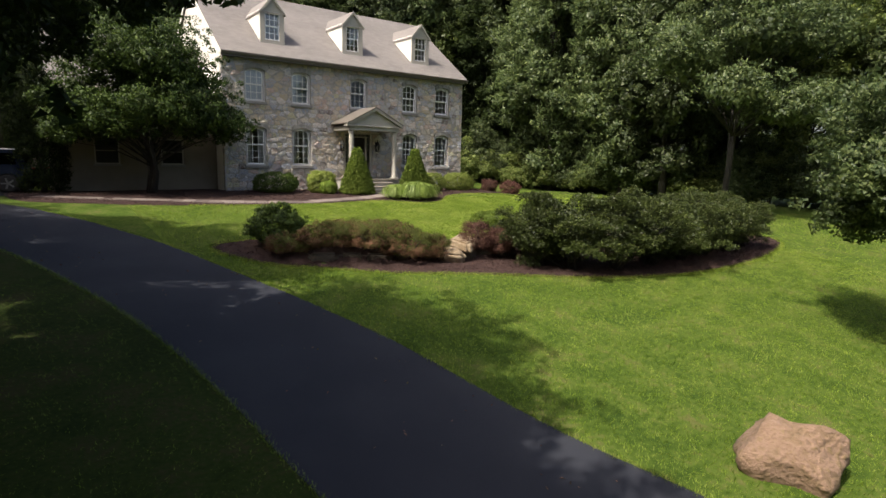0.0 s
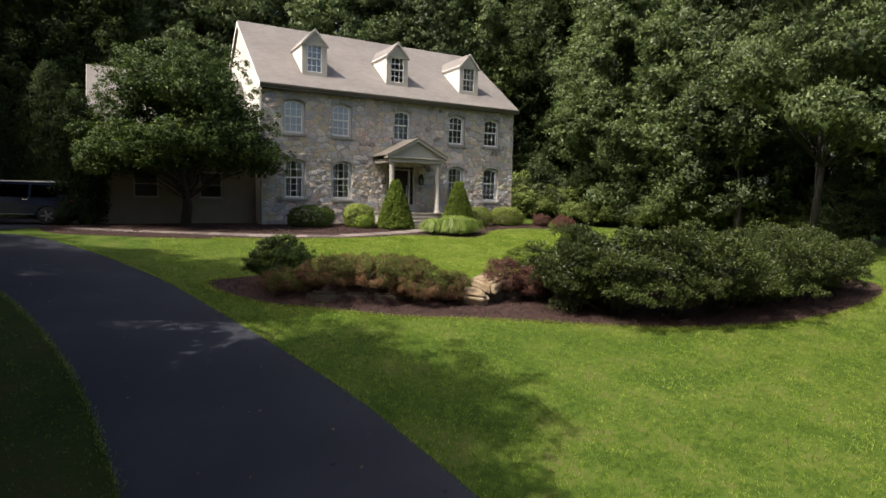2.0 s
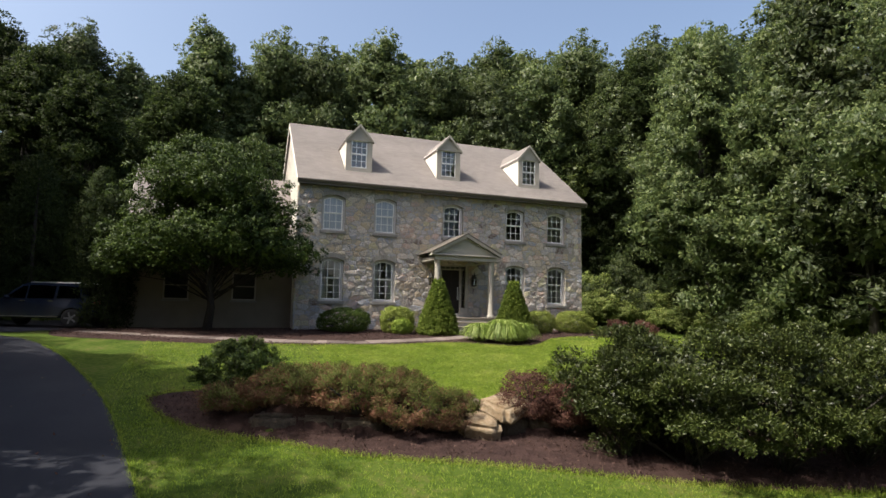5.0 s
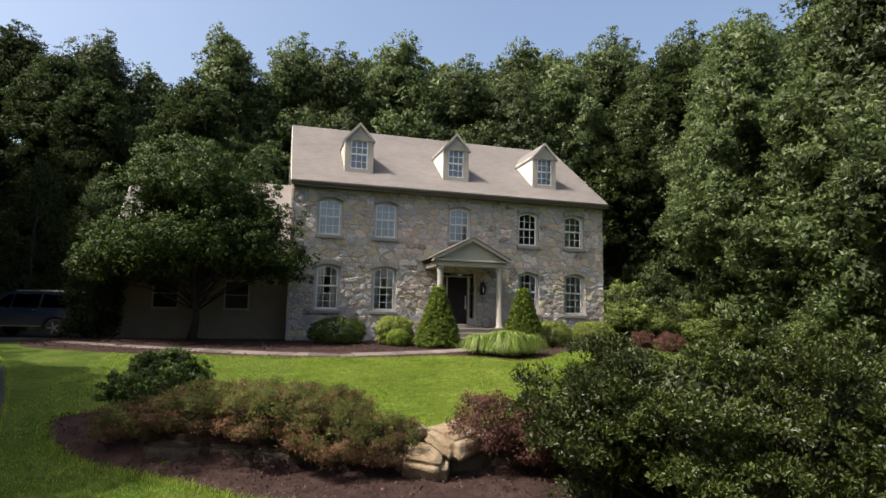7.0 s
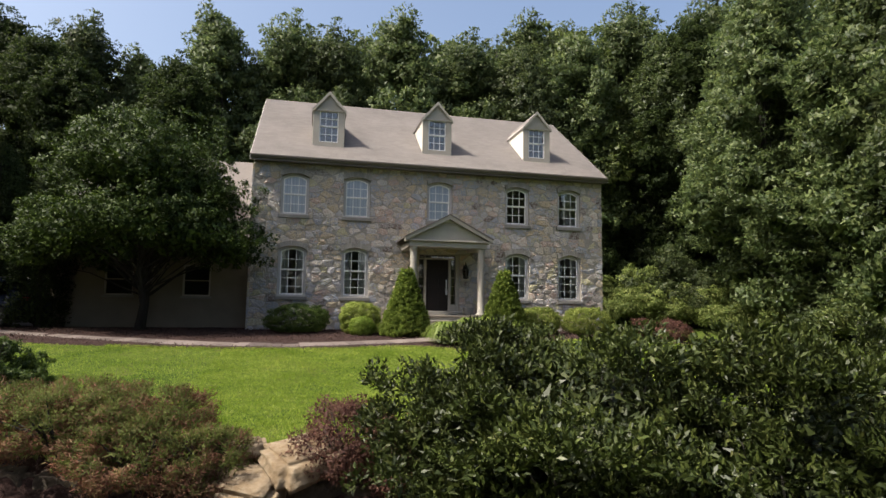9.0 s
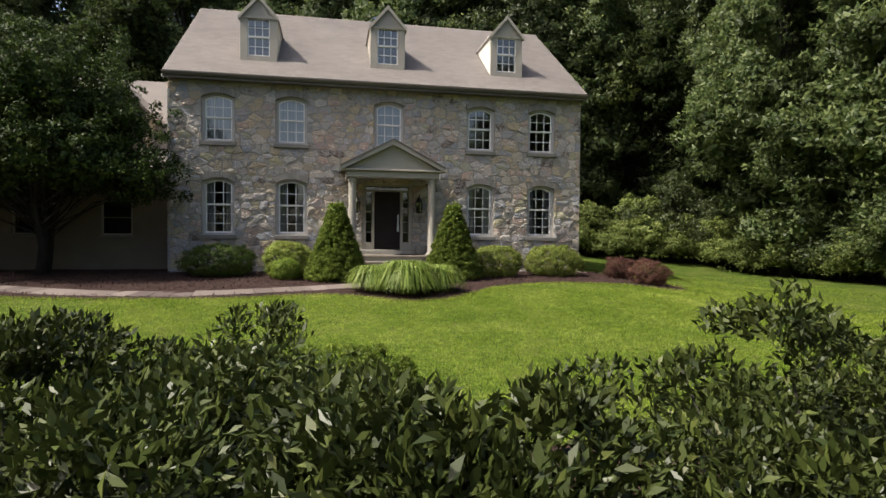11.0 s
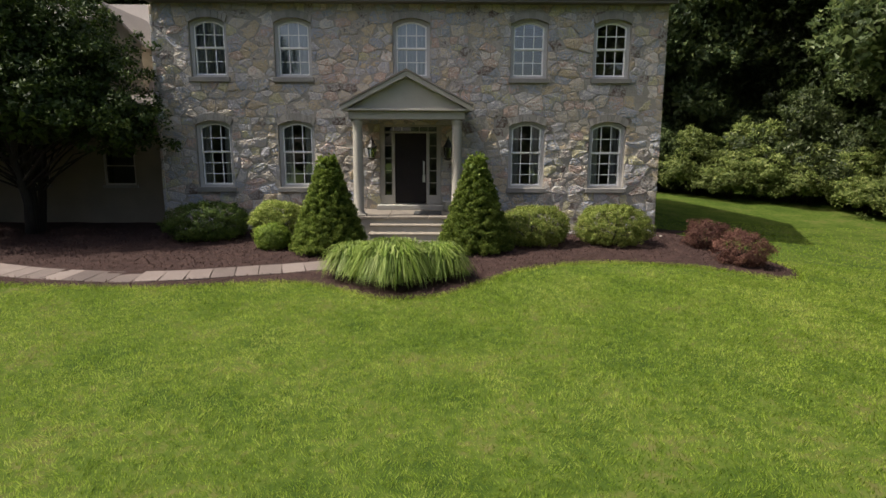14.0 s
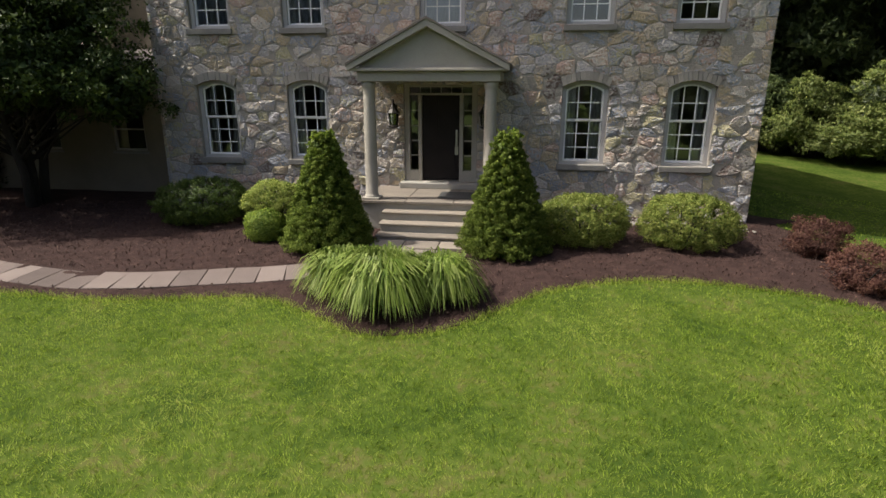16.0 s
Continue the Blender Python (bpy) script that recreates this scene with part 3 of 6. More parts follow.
def build_roof():
    over = 0.1
    t = 0.14
    x0, x1 = FX0 - over, FX1 + over
    prof = [(EAVE_Y, EAVE), (RIDGE_Y, RIDGE_Z), (2 * RIDGE_Y - EAVE_Y, EAVE), (2 * RIDGE_Y - EAVE_Y, EAVE - t), (RIDGE_Y, RIDGE_Z - t), (EAVE_Y, EAVE - t)]
    r = part("roof", bm_from([prism(prof, "x", x0, x1)]), M["shingle"], house, "grey-brown asphalt shingle roof")
    # courses of shingles on the front slope
    n, verts = 46, []
    length = math.hypot(RIDGE_Y - EAVE_Y, RIDGE_Z - EAVE)
    uy, uz = (RIDGE_Y - EAVE_Y) / length, (RIDGE_Z - EAVE) / length
    rng = random.Random(4)
    for k in range(n):
        s0, s1 = k * length / n - 0.015, (k + 1) * length / n + 0.02
        x = x0 - rng.random() * 0.3
        while x < x1:
            a, b = max(x, x0), min(x + 0.29, x1)
            if b - a > 0.02:
                h0, h1 = 0.018 + rng.uniform(0, 0.004), 0.006
                verts.append([(a, EAVE_Y + uy * s0 - uz * h0, EAVE + uz * s0 + uy * h0), (b, EAVE_Y + uy * s0 - uz * h0, EAVE + uz * s0 + uy * h0), (b, EAVE_Y + uy * s1 - uz * h1, EAVE + uz * s1 + uy * h1), (a, EAVE_Y + uy * s1 - uz * h1, EAVE + uz * s1 + uy * h1)])
            x += 0.3
    q = quad_ob("shingling", verts, M["shingle"], r)
    q["kind"] = "stuff"
    part("ridge_cap", bm_from([prism([(RIDGE_Y - 0.14, RIDGE_Z - 0.07), (RIDGE_Y, RIDGE_Z + 0.05), (RIDGE_Y + 0.14, RIDGE_Z - 0.07), (RIDGE_Y, RIDGE_Z + 0.02)], "x", x0, x1)]), M["shingle"], r)
    part("fascia", boxes([(x0, x1, EAVE_Y - 0.012, EAVE_Y + 0.05, EAVE - 0.22, EAVE - 0.015), (FX0, FX1, EAVE_Y + 0.05, FY + 0.03, EAVE - 0.22, EAVE - 0.17)]), M["gutter"], house, "dark eave fascia and soffit")
    part("gutter", bm_from([prism([(EAVE_Y - 0.02, EAVE - 0.03), (EAVE_Y - 0.12, EAVE - 0.03), (EAVE_Y - 0.12, EAVE - 0.07), (EAVE_Y - 0.08, EAVE - 0.14), (EAVE_Y - 0.02, EAVE - 0.14)], "x", x0, x1)]), M["gutter"], house, "dark brown eaves gutter")
    for x in (x0 - 0.02, x1):
        prof = [(EAVE_Y, EAVE - 0.02), (RIDGE_Y, RIDGE_Z - 0.02), (2 * RIDGE_Y - EAVE_Y, EAVE - 0.02), (2 * RIDGE_Y - EAVE_Y, EAVE - 0.22), (RIDGE_Y, RIDGE_Z - 0.22), (EAVE_Y, EAVE - 0.22)]
        part("rake_board", bm_from([prism(prof, "x", x, x + 0.02)]), M["siding"], house, "cream rake board")


build_roof()


def sash_bars(cx, w, z0, z1, rows, y0, y1, rise, top):
    """Rails, stiles and glazing bars of one sash."""
    it = [(cx - w / 2, cx - w / 2 + 0.04, y0, y1, z0, z1 - (rise if top else 0)), (cx + w / 2 - 0.04, cx + w / 2, y0, y1, z0, z1 - (rise if top else 0)), (cx - w / 2 + 0.04, cx + w / 2 - 0.04, y0, y1, z0, z0 + 0.045)]
    if not top:
        it.append((cx - w / 2 + 0.04, cx + w / 2 - 0.04, y0, y1, z1 - 0.04, z1))
    b = 0.012
    ym = y0 + 0.006
    for i in (1, 2):
        x = cx - w / 2 + w * i / 3
        zt = z1 - (rise * ((x - cx) / (w / 2)) ** 2 + 0.035 if top else 0.04)
        it.append((x - b, x + b, ym, y1 - 0.004, z0 + 0.045, zt))
    for k in range(1, rows):
        z = z0 + (z1 - z0) * k / rows
        it.append((cx - w / 2 + 0.04, cx + w / 2 - 0.04, ym + 0.002, y1 - 0.006, z - b, z + b))
    return it


def window(cx, z0, z1, up, low, curtained):
    w = tagged(empty("window"), "", "")
    w.parent = house
    w["label"] = "arched double-hung sash window with a stone sill" + (" and pale curtains" if curtained else "")
    y = FY + 0.11
    part("window_frame", bm_from([ring(arch(cx, WIN_W, z0, z1, RISE), arch(cx, WIN_W - 0.18, z0 + 0.07, z1 - 0.08, RISE * 0.9), y, y + 0.16)]), M["frame"], w, "grey painted frame")
    iw, iz0, iz1, ir = WIN_W - 0.18, z0 + 0.07, z1 - 0.08, RISE * 0.9
    mid = iz0 + (iz1 - iz0) * (0.5 if up == low else 0.53)
    part("upper_sash", boxes(sash_bars(cx, iw, mid, iz1, up, y + 0.04, y + 0.075, ir, True)), M["sash"], w)
    a, b = arch(cx, iw, mid, iz1, ir), arch(cx, iw - 0.08, mid + 0.01, iz1 - 0.04, ir * 0.95)
    head = [(p, q) for p, q in zip(a[2:], b[2:])]
    part("sash_head", bm_from([prism([head[i][0], head[i + 1][0], head[i + 1][1], head[i][1]], "y", y + 0.041, y + 0.074) for i in range(len(head) - 1)]), M["sash"], w)
    part("lower_sash", boxes(sash_bars(cx, iw, iz0, mid + 0.02, low, y + 0.078, y + 0.115, 0, False)), M["sash"], w)
    g = arch(cx, iw - 0.06, mid + 0.02, iz1 - 0.02, ir)
    mesh_ob("pane", [(x, y + 0.06, z) for x, z in g], [tuple(range(len(g)))], M["glass"], w)
    mesh_ob("pane", [(cx - iw / 2 + 0.03, y + 0.098, iz0 + 0.03), (cx + iw / 2 - 0.03, y + 0.098, iz0 + 0.03), (cx + iw / 2 - 0.03, y + 0.098, mid), (cx - iw / 2 + 0.03, y + 0.098, mid)], [(0, 1, 2, 3)], M["glass"], w)
    part("window_sill", boxes([(cx - WIN_W / 2 - 0.06, cx + WIN_W / 2 + 0.06, FY - 0.07, FY + 0.2, z0 - 0.13, z0 - 0.004)], 0.008), M["sill"], w, "grey stone sill")
    n = 11
    for k in range(n):
        a0, a1 = [1 - 2 * (k + e) / n for e in (0.03, 0.97)]
        pts = []
        for u, d in ((a0, 0.0), (a1, 0.0), (a1, 0.2), (a0, 0.2)):
            zz = z1 - RISE * u * u
            pts.append((cx + u * (WIN_W / 2) * (1 + d * 0.55), zz + d * (1 - 0.1 * abs(u))))
        part("arch_stone", bm_from([prism(pts, "y", FY - 0.045 - 0.012 * ((k * 7) % 3) / 2, FY + 0.1)]), M["voussoir"], w)
    if curtained:
        for s in (-1, 1):
            v, f = [], []
            m = 14
            for i in range(m + 1):
                x = cx + s * (0.46 - 0.3 * i / m)
                v += [(x, y + 0.26 + 0.025 * math.sin(i * 1.7), iz0 - 0.2), (x + 0.03 * s, y + 0.26 + 0.02 * math.sin(i * 1.7 + 0.4), iz1)]
            f = [(2 * i, 2 * i + 2, 2 * i + 3, 2 * i + 1) for i in range(m)]
            mesh_ob("curtain", v, f, M["curtain"], w, "pale grey curtain", True)
    elif cx < 15.6:
        m = 40
        v = [(cx - 0.47 + 0.94 * i / m, y + 0.15 + 0.012 * math.sin(i * 1.3), z) for i in range(m + 1) for z in (iz0 - 0.1, iz1 + 0.02)]
        mesh_ob("sheer_curtain", v, [(2 * i, 2 * i + 2, 2 * i + 3, 2 * i + 1) for i in range(m)], M["sheer"], w, "drawn sheer curtain tinted blue-grey with the sky's reflection", True)
    return w


for x, z0, z1, up, low in OPENINGS:
    window(x, z0, z1, up, low, z0 < 3)


def dormer(cx):
    d = empty("dormer")
    d.parent = house
    d["label"] = "gabled roof dormer with a sash window"
    y0, w, zb, ze, zp = 30.9, 1.22, 7.3, 8.84, 9.54
    yb = EAVE_Y + (ze - EAVE) / SLOPE
    for s in (-1, 1):
        x = cx + s * w / 2
        prof = [(y0 + 0.02, roof_z(y0) - 0.05), (yb + 0.1, ze), (y0 + 0.02, ze)]
        part("cheek", bm_from([prism(prof, "x", x - 0.04 * (s > 0), x + 0.04 * (s < 0))]), M["siding"], d, "cream sided cheek")
        laps, z = [], roof_z(y0) + 0.02
        while z < ze - 0.05:
            b = EAVE_Y + (z - EAVE) / SLOPE - 0.02
            if b - y0 > 0.1:
                laps.append(([(x + s * o, yy, zz) for yy in (y0 + 0.03, b) for o, zz in ((0.004, z), (0.022, z), (0.006, z + 0.12))], [(0, 1, 2), (3, 5, 4), (0, 3, 4, 1), (1, 4, 5, 2), (2, 5, 3, 0)]))
            z += 0.12
        part("lap_siding", bm_from(laps), M["siding"], d)
    ww, z0, z1 = 0.74, 7.52, 8.8
    part("front_frame", boxes(wall_with_holes(cx - w / 2, cx + w / 2, zb, ze, y0, y0 + 0.1, [(cx - ww / 2, cx + ww / 2, z0, z1)])), M["trim"], d, "greige painted front")
    part("gable_face", bm_from([prism([(cx - w / 2, ze), (cx + w / 2, ze), (cx, zp - 0.04)], "y", y0, y0 + 0.08)]), M["trim"], d)
    mid = (z0 + z1) / 2
    part("upper_sash", boxes(sash_bars(cx, ww, mid, z1, 2, y0 + 0.03, y0 + 0.06, 0, False)), M["sash"], d)
    part("lower_sash", boxes(sash_bars(cx, ww, z0, mid + 0.02, 2, y0 + 0.062, y0 + 0.09, 0, False)), M["sash"], d)
    mesh_ob("pane", [(cx - ww / 2, y0 + 0.086, z0), (cx + ww / 2, y0 + 0.086, z0), (cx + ww / 2, y0 + 0.086, z1), (cx - ww / 2, y0 + 0.086, z1)], [(0, 1, 2, 3)], M["glass"], d)
    part("eave_moulding", boxes([(cx - w / 2 - 0.03, cx + w / 2 + 0.03, y0 - 0.04, y0 - 0.002, ze - 0.06, ze + 0.01)], 0.006), M["trim"], d)
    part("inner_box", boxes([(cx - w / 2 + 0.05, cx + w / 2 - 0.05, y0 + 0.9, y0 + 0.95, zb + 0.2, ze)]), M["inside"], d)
    for s in (-1, 1):
        e, t = w / 2 + 0.07, 0.05
        ex, ezz = cx + s * e, ze - 0.07 * (zp - ze) / (w / 2)
        yr = EAVE_Y + (zp - EAVE) / SLOPE + 0.1
        ye = EAVE_Y + (ezz - EAVE) / SLOPE + 0.1
        f0, v = y0 - 0.1, []
        for dz in (0, t):
            v += [(cx, f0, zp + dz), (ex, f0, ezz + dz), (ex, ye, ezz + dz), (cx, yr, zp + dz)]
        part("dormer_roof", bm_from([(v, [(0, 1, 2, 3), (7, 6, 5, 4), (0, 4, 5, 1), (1, 5, 6, 2), (2, 6, 7, 3), (3, 7, 4, 0)])]), M["shingle"], d)
        part("bargeboard", bm_from([([(cx, f0 - 0.01, zp - 0.09), (ex, f0 - 0.01, ezz - 0.08), (ex, f0 - 0.01, ezz + 0.055), (cx, f0 - 0.01, zp + 0.055), (cx, f0 + 0.02, zp - 0.09), (ex, f0 + 0.02, ezz - 0.08), (ex, f0 + 0.02, ezz + 0.055), (cx, f0 + 0.02, zp + 0.055)], [(0, 1, 2, 3), (7, 6, 5, 4), (0, 4, 5, 1), (1, 5, 6, 2), (2, 6, 7, 3), (3, 7, 4, 0)])]), M["trim"], d)


for x in (10.65, 15.1, 19.55):
    dormer(x)


def entrance():
    d = empty("front_door")
    d.parent = house
    d["label"] = "dark panelled front door with sidelights and a transom"
    y, x0, x1 = FY + 0.06, DOOR_X - DOOR_W / 2, DOOR_X + DOOR_W / 2
    lx0, lx1 = DOOR_X - 0.455, DOOR_X + 0.455
    zt = 2.9
    part("door_frame", boxes([(x0, x0 + 0.12, y, y + 0.2, 0.86, 3.16), (x1 - 0.12, x1, y, y + 0.2, 0.86, 3.16), (x0 + 0.12, x1 - 0.12, y, y + 0.2, 3.08, 3.16), (x0 + 0.12, x1 - 0.12, y, y + 0.2, zt, zt + 0.05), (lx0 - 0.09, lx0, y, y + 0.2, 0.86, zt), (lx1, lx1 + 0.09, y, y + 0.2, 0.86, zt), (x0 + 0.12, lx0 - 0.09, y, y + 0.2, 0.86, 1.12), (lx1 + 0.09, x1 - 0.12, y, y + 0.2, 0.86, 1.12)], 0.006), M["trim"], d, "greige painted door frame")
    leaf = boxes([(lx0, lx1, y + 0.09, y + 0.13, 0.89, zt)])
    for px0, px1 in ((lx0 + 0.1, DOOR_X - 0.05), (DOOR_X + 0.05, lx1 - 0.1)):
        for pz0, pz1 in ((1.05, 1.6), (1.75, 2.4), (2.52, 2.8)):
            a = [(px0, y + 0.085, pz0), (px1, y + 0.085, pz0), (px1, y + 0.085, pz1), (px0, y + 0.085, pz1)]
            m = Matrix.Translation(((px0 + px1) / 2, y + 0.085, (pz0 + pz1) / 2)) @ Matrix.Diagonal((px1 - px0, 0.025, pz1 - pz0, 1))
            bmesh.ops.create_cube(leaf, size=1, matrix=m)
    bmesh.ops.bevel(leaf, geom=leaf.edges[:], offset=0.01, segments=2, affect="EDGES")
    part("door_leaf", leaf, M["door"], d, "near-black panelled door leaf")
    part("handle", boxes([(lx1 - 0.1, lx1 - 0.05, y + 0.05, y + 0.085, 1.7, 2.1), (lx1 - 0.115, lx1 - 0.035, y + 0.04, y + 0.08, 1.5, 1.7)], 0.008), M["steel"], d, "steel handle with a key box hung on it")
    for a, b in ((x0 + 0.12, lx0 - 0.09), (lx1 + 0.09, x1 - 0.12)):
        mesh_ob("sidelight_pane", [(a, y + 0.1, 1.12), (b, y + 0.1, 1.12), (b, y + 0.1, zt), (a, y + 0.1, zt)], [(0, 1, 2, 3)], M["glass"], d)
        for k in range(1, 5):
            part("glazing_bar", boxes([(a, b, y + 0.08, y + 0.12, 1.12 + k * 0.356 - 0.015, 1.12 + k * 0.356 + 0.015)]), M["trim"], d)
    mesh_ob("transom_pane", [(x0 + 0.12, y + 0.1, zt + 0.05), (x1 - 0.12, y + 0.1, zt + 0.05), (x1 - 0.12, y + 0.1, 3.08), (x0 + 0.12, y + 0.1, 3.08)], [(0, 1, 2, 3)], M["glass"], d)
    for k in range(1, 6):
        part("glazing_bar", boxes([(x0 + 0.12 + k * 0.25 - 0.012, x0 + 0.12 + k * 0.25 + 0.012, y + 0.08, y + 0.12, zt + 0.05, 3.08)]), M["trim"], d)


entrance()

# ---- porch with its steps
porch = tagged(empty("porch"), "small gabled porch on two round columns with stone steps", "porch")


def build_porch():
    cx, y0 = 15.06, 28.35
    zl = 0.72
    part("door_step", boxes([(14.1, 16.02, FY - 0.28, FY + 0.06, zl + 0.002, 0.855)], 0.01), M["riser"], porch, "pale stone door step")
    part("landing_base", boxes([(13.62, 16.5, y0 + 0.02, FY + 0.02, -0.2, zl - 0.07)], 0.006), M["riser"], porch, "pale masonry landing base")
    slabs = [(13.56, 14.55, y0 - 0.03, FY + 0.01), (14.56, 15.6, y0 - 0.03, FY + 0.01), (15.61, 16.56, y0 - 0.03, FY + 0.01)]
    for a, b, c, e in slabs:
        part("landing_slab", boxes([(a, b, c, e, zl - 0.066, zl)], 0.008), M["bluestone"], porch)
    for k in range(3):
        z, yf = zl - 0.18 * (k + 1), y0 - 0.3 * (k + 1)
        part("riser", boxes([(14.14, 15.98, yf + 0.04, y0 + 0.015, z - 0.2, z - 0.05)], 0.004), M["riser"], porch, "pale stone riser")
        part("tread", boxes([(14.1, 16.02, yf, yf + 0.34, z - 0.046, z)], 0.01), M["bluestone"], porch, "bluestone tread")
    for x in (13.78, 16.34):
        v, f = lathe([(0.17, 0), (0.17, 0.06), (0.15, 0.09), (0.135, 0.12), (0.135, 0.9), (0.12, 2.3), (0.12, 2.34), (0.14, 2.37), (0.15, 2.42), (0.15, 2.48)], 24, (x, y0 + 0.22, zl))
        mesh_ob("column", v, f, M["trim"], porch, "greige round column", True)
        part("column_base", boxes([(x - 0.19, x + 0.19, y0 + 0.03, y0 + 0.41, zl + 0.002, zl + 0.05)], 0.008), M["trim"], porch)
    zb = zl + 2.48
    part("entablature", boxes([(13.58, 16.54, y0 + 0.04, y0 + 0.4, zb, zb + 0.2), (13.58, 13.88, y0 + 0.4, FY, zb, zb + 0.2), (16.24, 16.54, y0 + 0.4, FY, zb, zb + 0.2)], 0.01), M["trim"], porch, "greige painted beam")
    part("cornice", boxes([(13.44, 16.68, y0 - 0.06, y0 + 0.42, zb + 0.202, zb + 0.26)], 0.01), M["trim"], porch)
    part("porch_ceiling", boxes([(13.9, 16.22, y0 + 0.4, FY, zb + 0.12, zb + 0.15)]), M["trim"], porch)
    zc, zp, e = zb + 0.26, 4.38, 1.6
    part("pediment", bm_from([prism([(cx - e + 0.12, zc), (cx + e - 0.12, zc), (cx, zp - 0.1)], "y", y0 + 0.08, y0 + 0.2)]), M["trim"], porch, "plain greige pediment face")
    for s in (-1, 1):
        n = [(cx, zp - 0.14), (cx + s * (e + 0.05), zc - 0.06), (cx + s * (e + 0.05), zc + 0.06), (cx, zp)]
        part("rake_cornice", bm_from([prism(n, "y", y0 - 0.1, y0 + 0.09)]), M["trim"], porch, "greige rake moulding")
        n = [(cx, zp + 0.003), (cx + s * (e + 0.07), zc + 0.06), (cx + s * (e + 0.07), zc + 0.1), (cx, zp + 0.045)]
        part("porch_roof", bm_from([prism(n, "y", y0 - 0.13, FY + 0.03)]), M["gutter"], porch, "dark-edged shingle porch roof")


build_porch()


def lantern(x):
    ob = tagged(empty("wall_lantern", (x, FY - 0.03, 2.42)), "dark metal wall lantern with glass panes beside the front door", "wall lamp", "porch lanterns")
    part("bracket", boxes([(-0.04, 0.04, -0.03, 0.0, -0.2, 0.2), (-0.012, 0.012, -0.18, -0.03, 0.14, 0.165)], 0.004), M["lantern"], ob)
    v, f = lathe([(0.02, 0.0), (0.09, 0.03), (0.1, 0.05), (0.09, 0.055)], 8, (0, -0.17, -0.22))
    mesh_ob("base_ring", v, f, M["lantern"], ob)
    v, f = lathe([(0.12, 0.0), (0.07, 0.07), (0.05, 0.12), (0.015, 0.18), (0.012, 0.24)], 8, (0, -0.17, 0.06))
    mesh_ob("cap", v, f, M["lantern"], ob)
    v, f = lathe([(0.075, 0.0), (0.1, 0.2)], 8, (0, -0.17, -0.15))
    mesh_ob("glass_shade", v, f, M["glass"], ob)
    bars = []
    for i in range(8):
        a = 2 * math.pi * i / 8
        bars.append(([(0.078 * math.cos(a + o) * (1 if k == 0 else 1.33), -0.17 + 0.078 * math.sin(a + o) * (1 if k == 0 else 1.33), -0.16 + 0.22 * k) for k in (0, 1) for o in (-0.08, 0.0, 0.08)], [(0, 1, 4, 3), (1, 2, 5, 4), (2, 0, 3, 5)]))
    part("cage_bars", bm_from(bars), M["lantern"], ob)
    ob.scale = (1.3, 1.2, 1.3)


lantern(13.98), lantern(16.14)
mat = tagged(part("door_mat", boxes([(15.2, 15.95, 28.75, 29.5, 0.724, 0.742)], 0.005), M["mat"]), "dark doormat on the porch landing", "doormat")
v, f = lathe([(0.1, 0), (0.15, 0.02), (0.19, 0.14), (0.2, 0.24), (0.22, 0.27), (0.22, 0.3), (0.19, 0.3), (0.17, 0.24)], 20, (16.2, 29.75, 0.724))
tagged(mesh_ob("planter", v, f, M["pot"], None, "", True), "round grey stoneware planter on the porch landing", "planter")


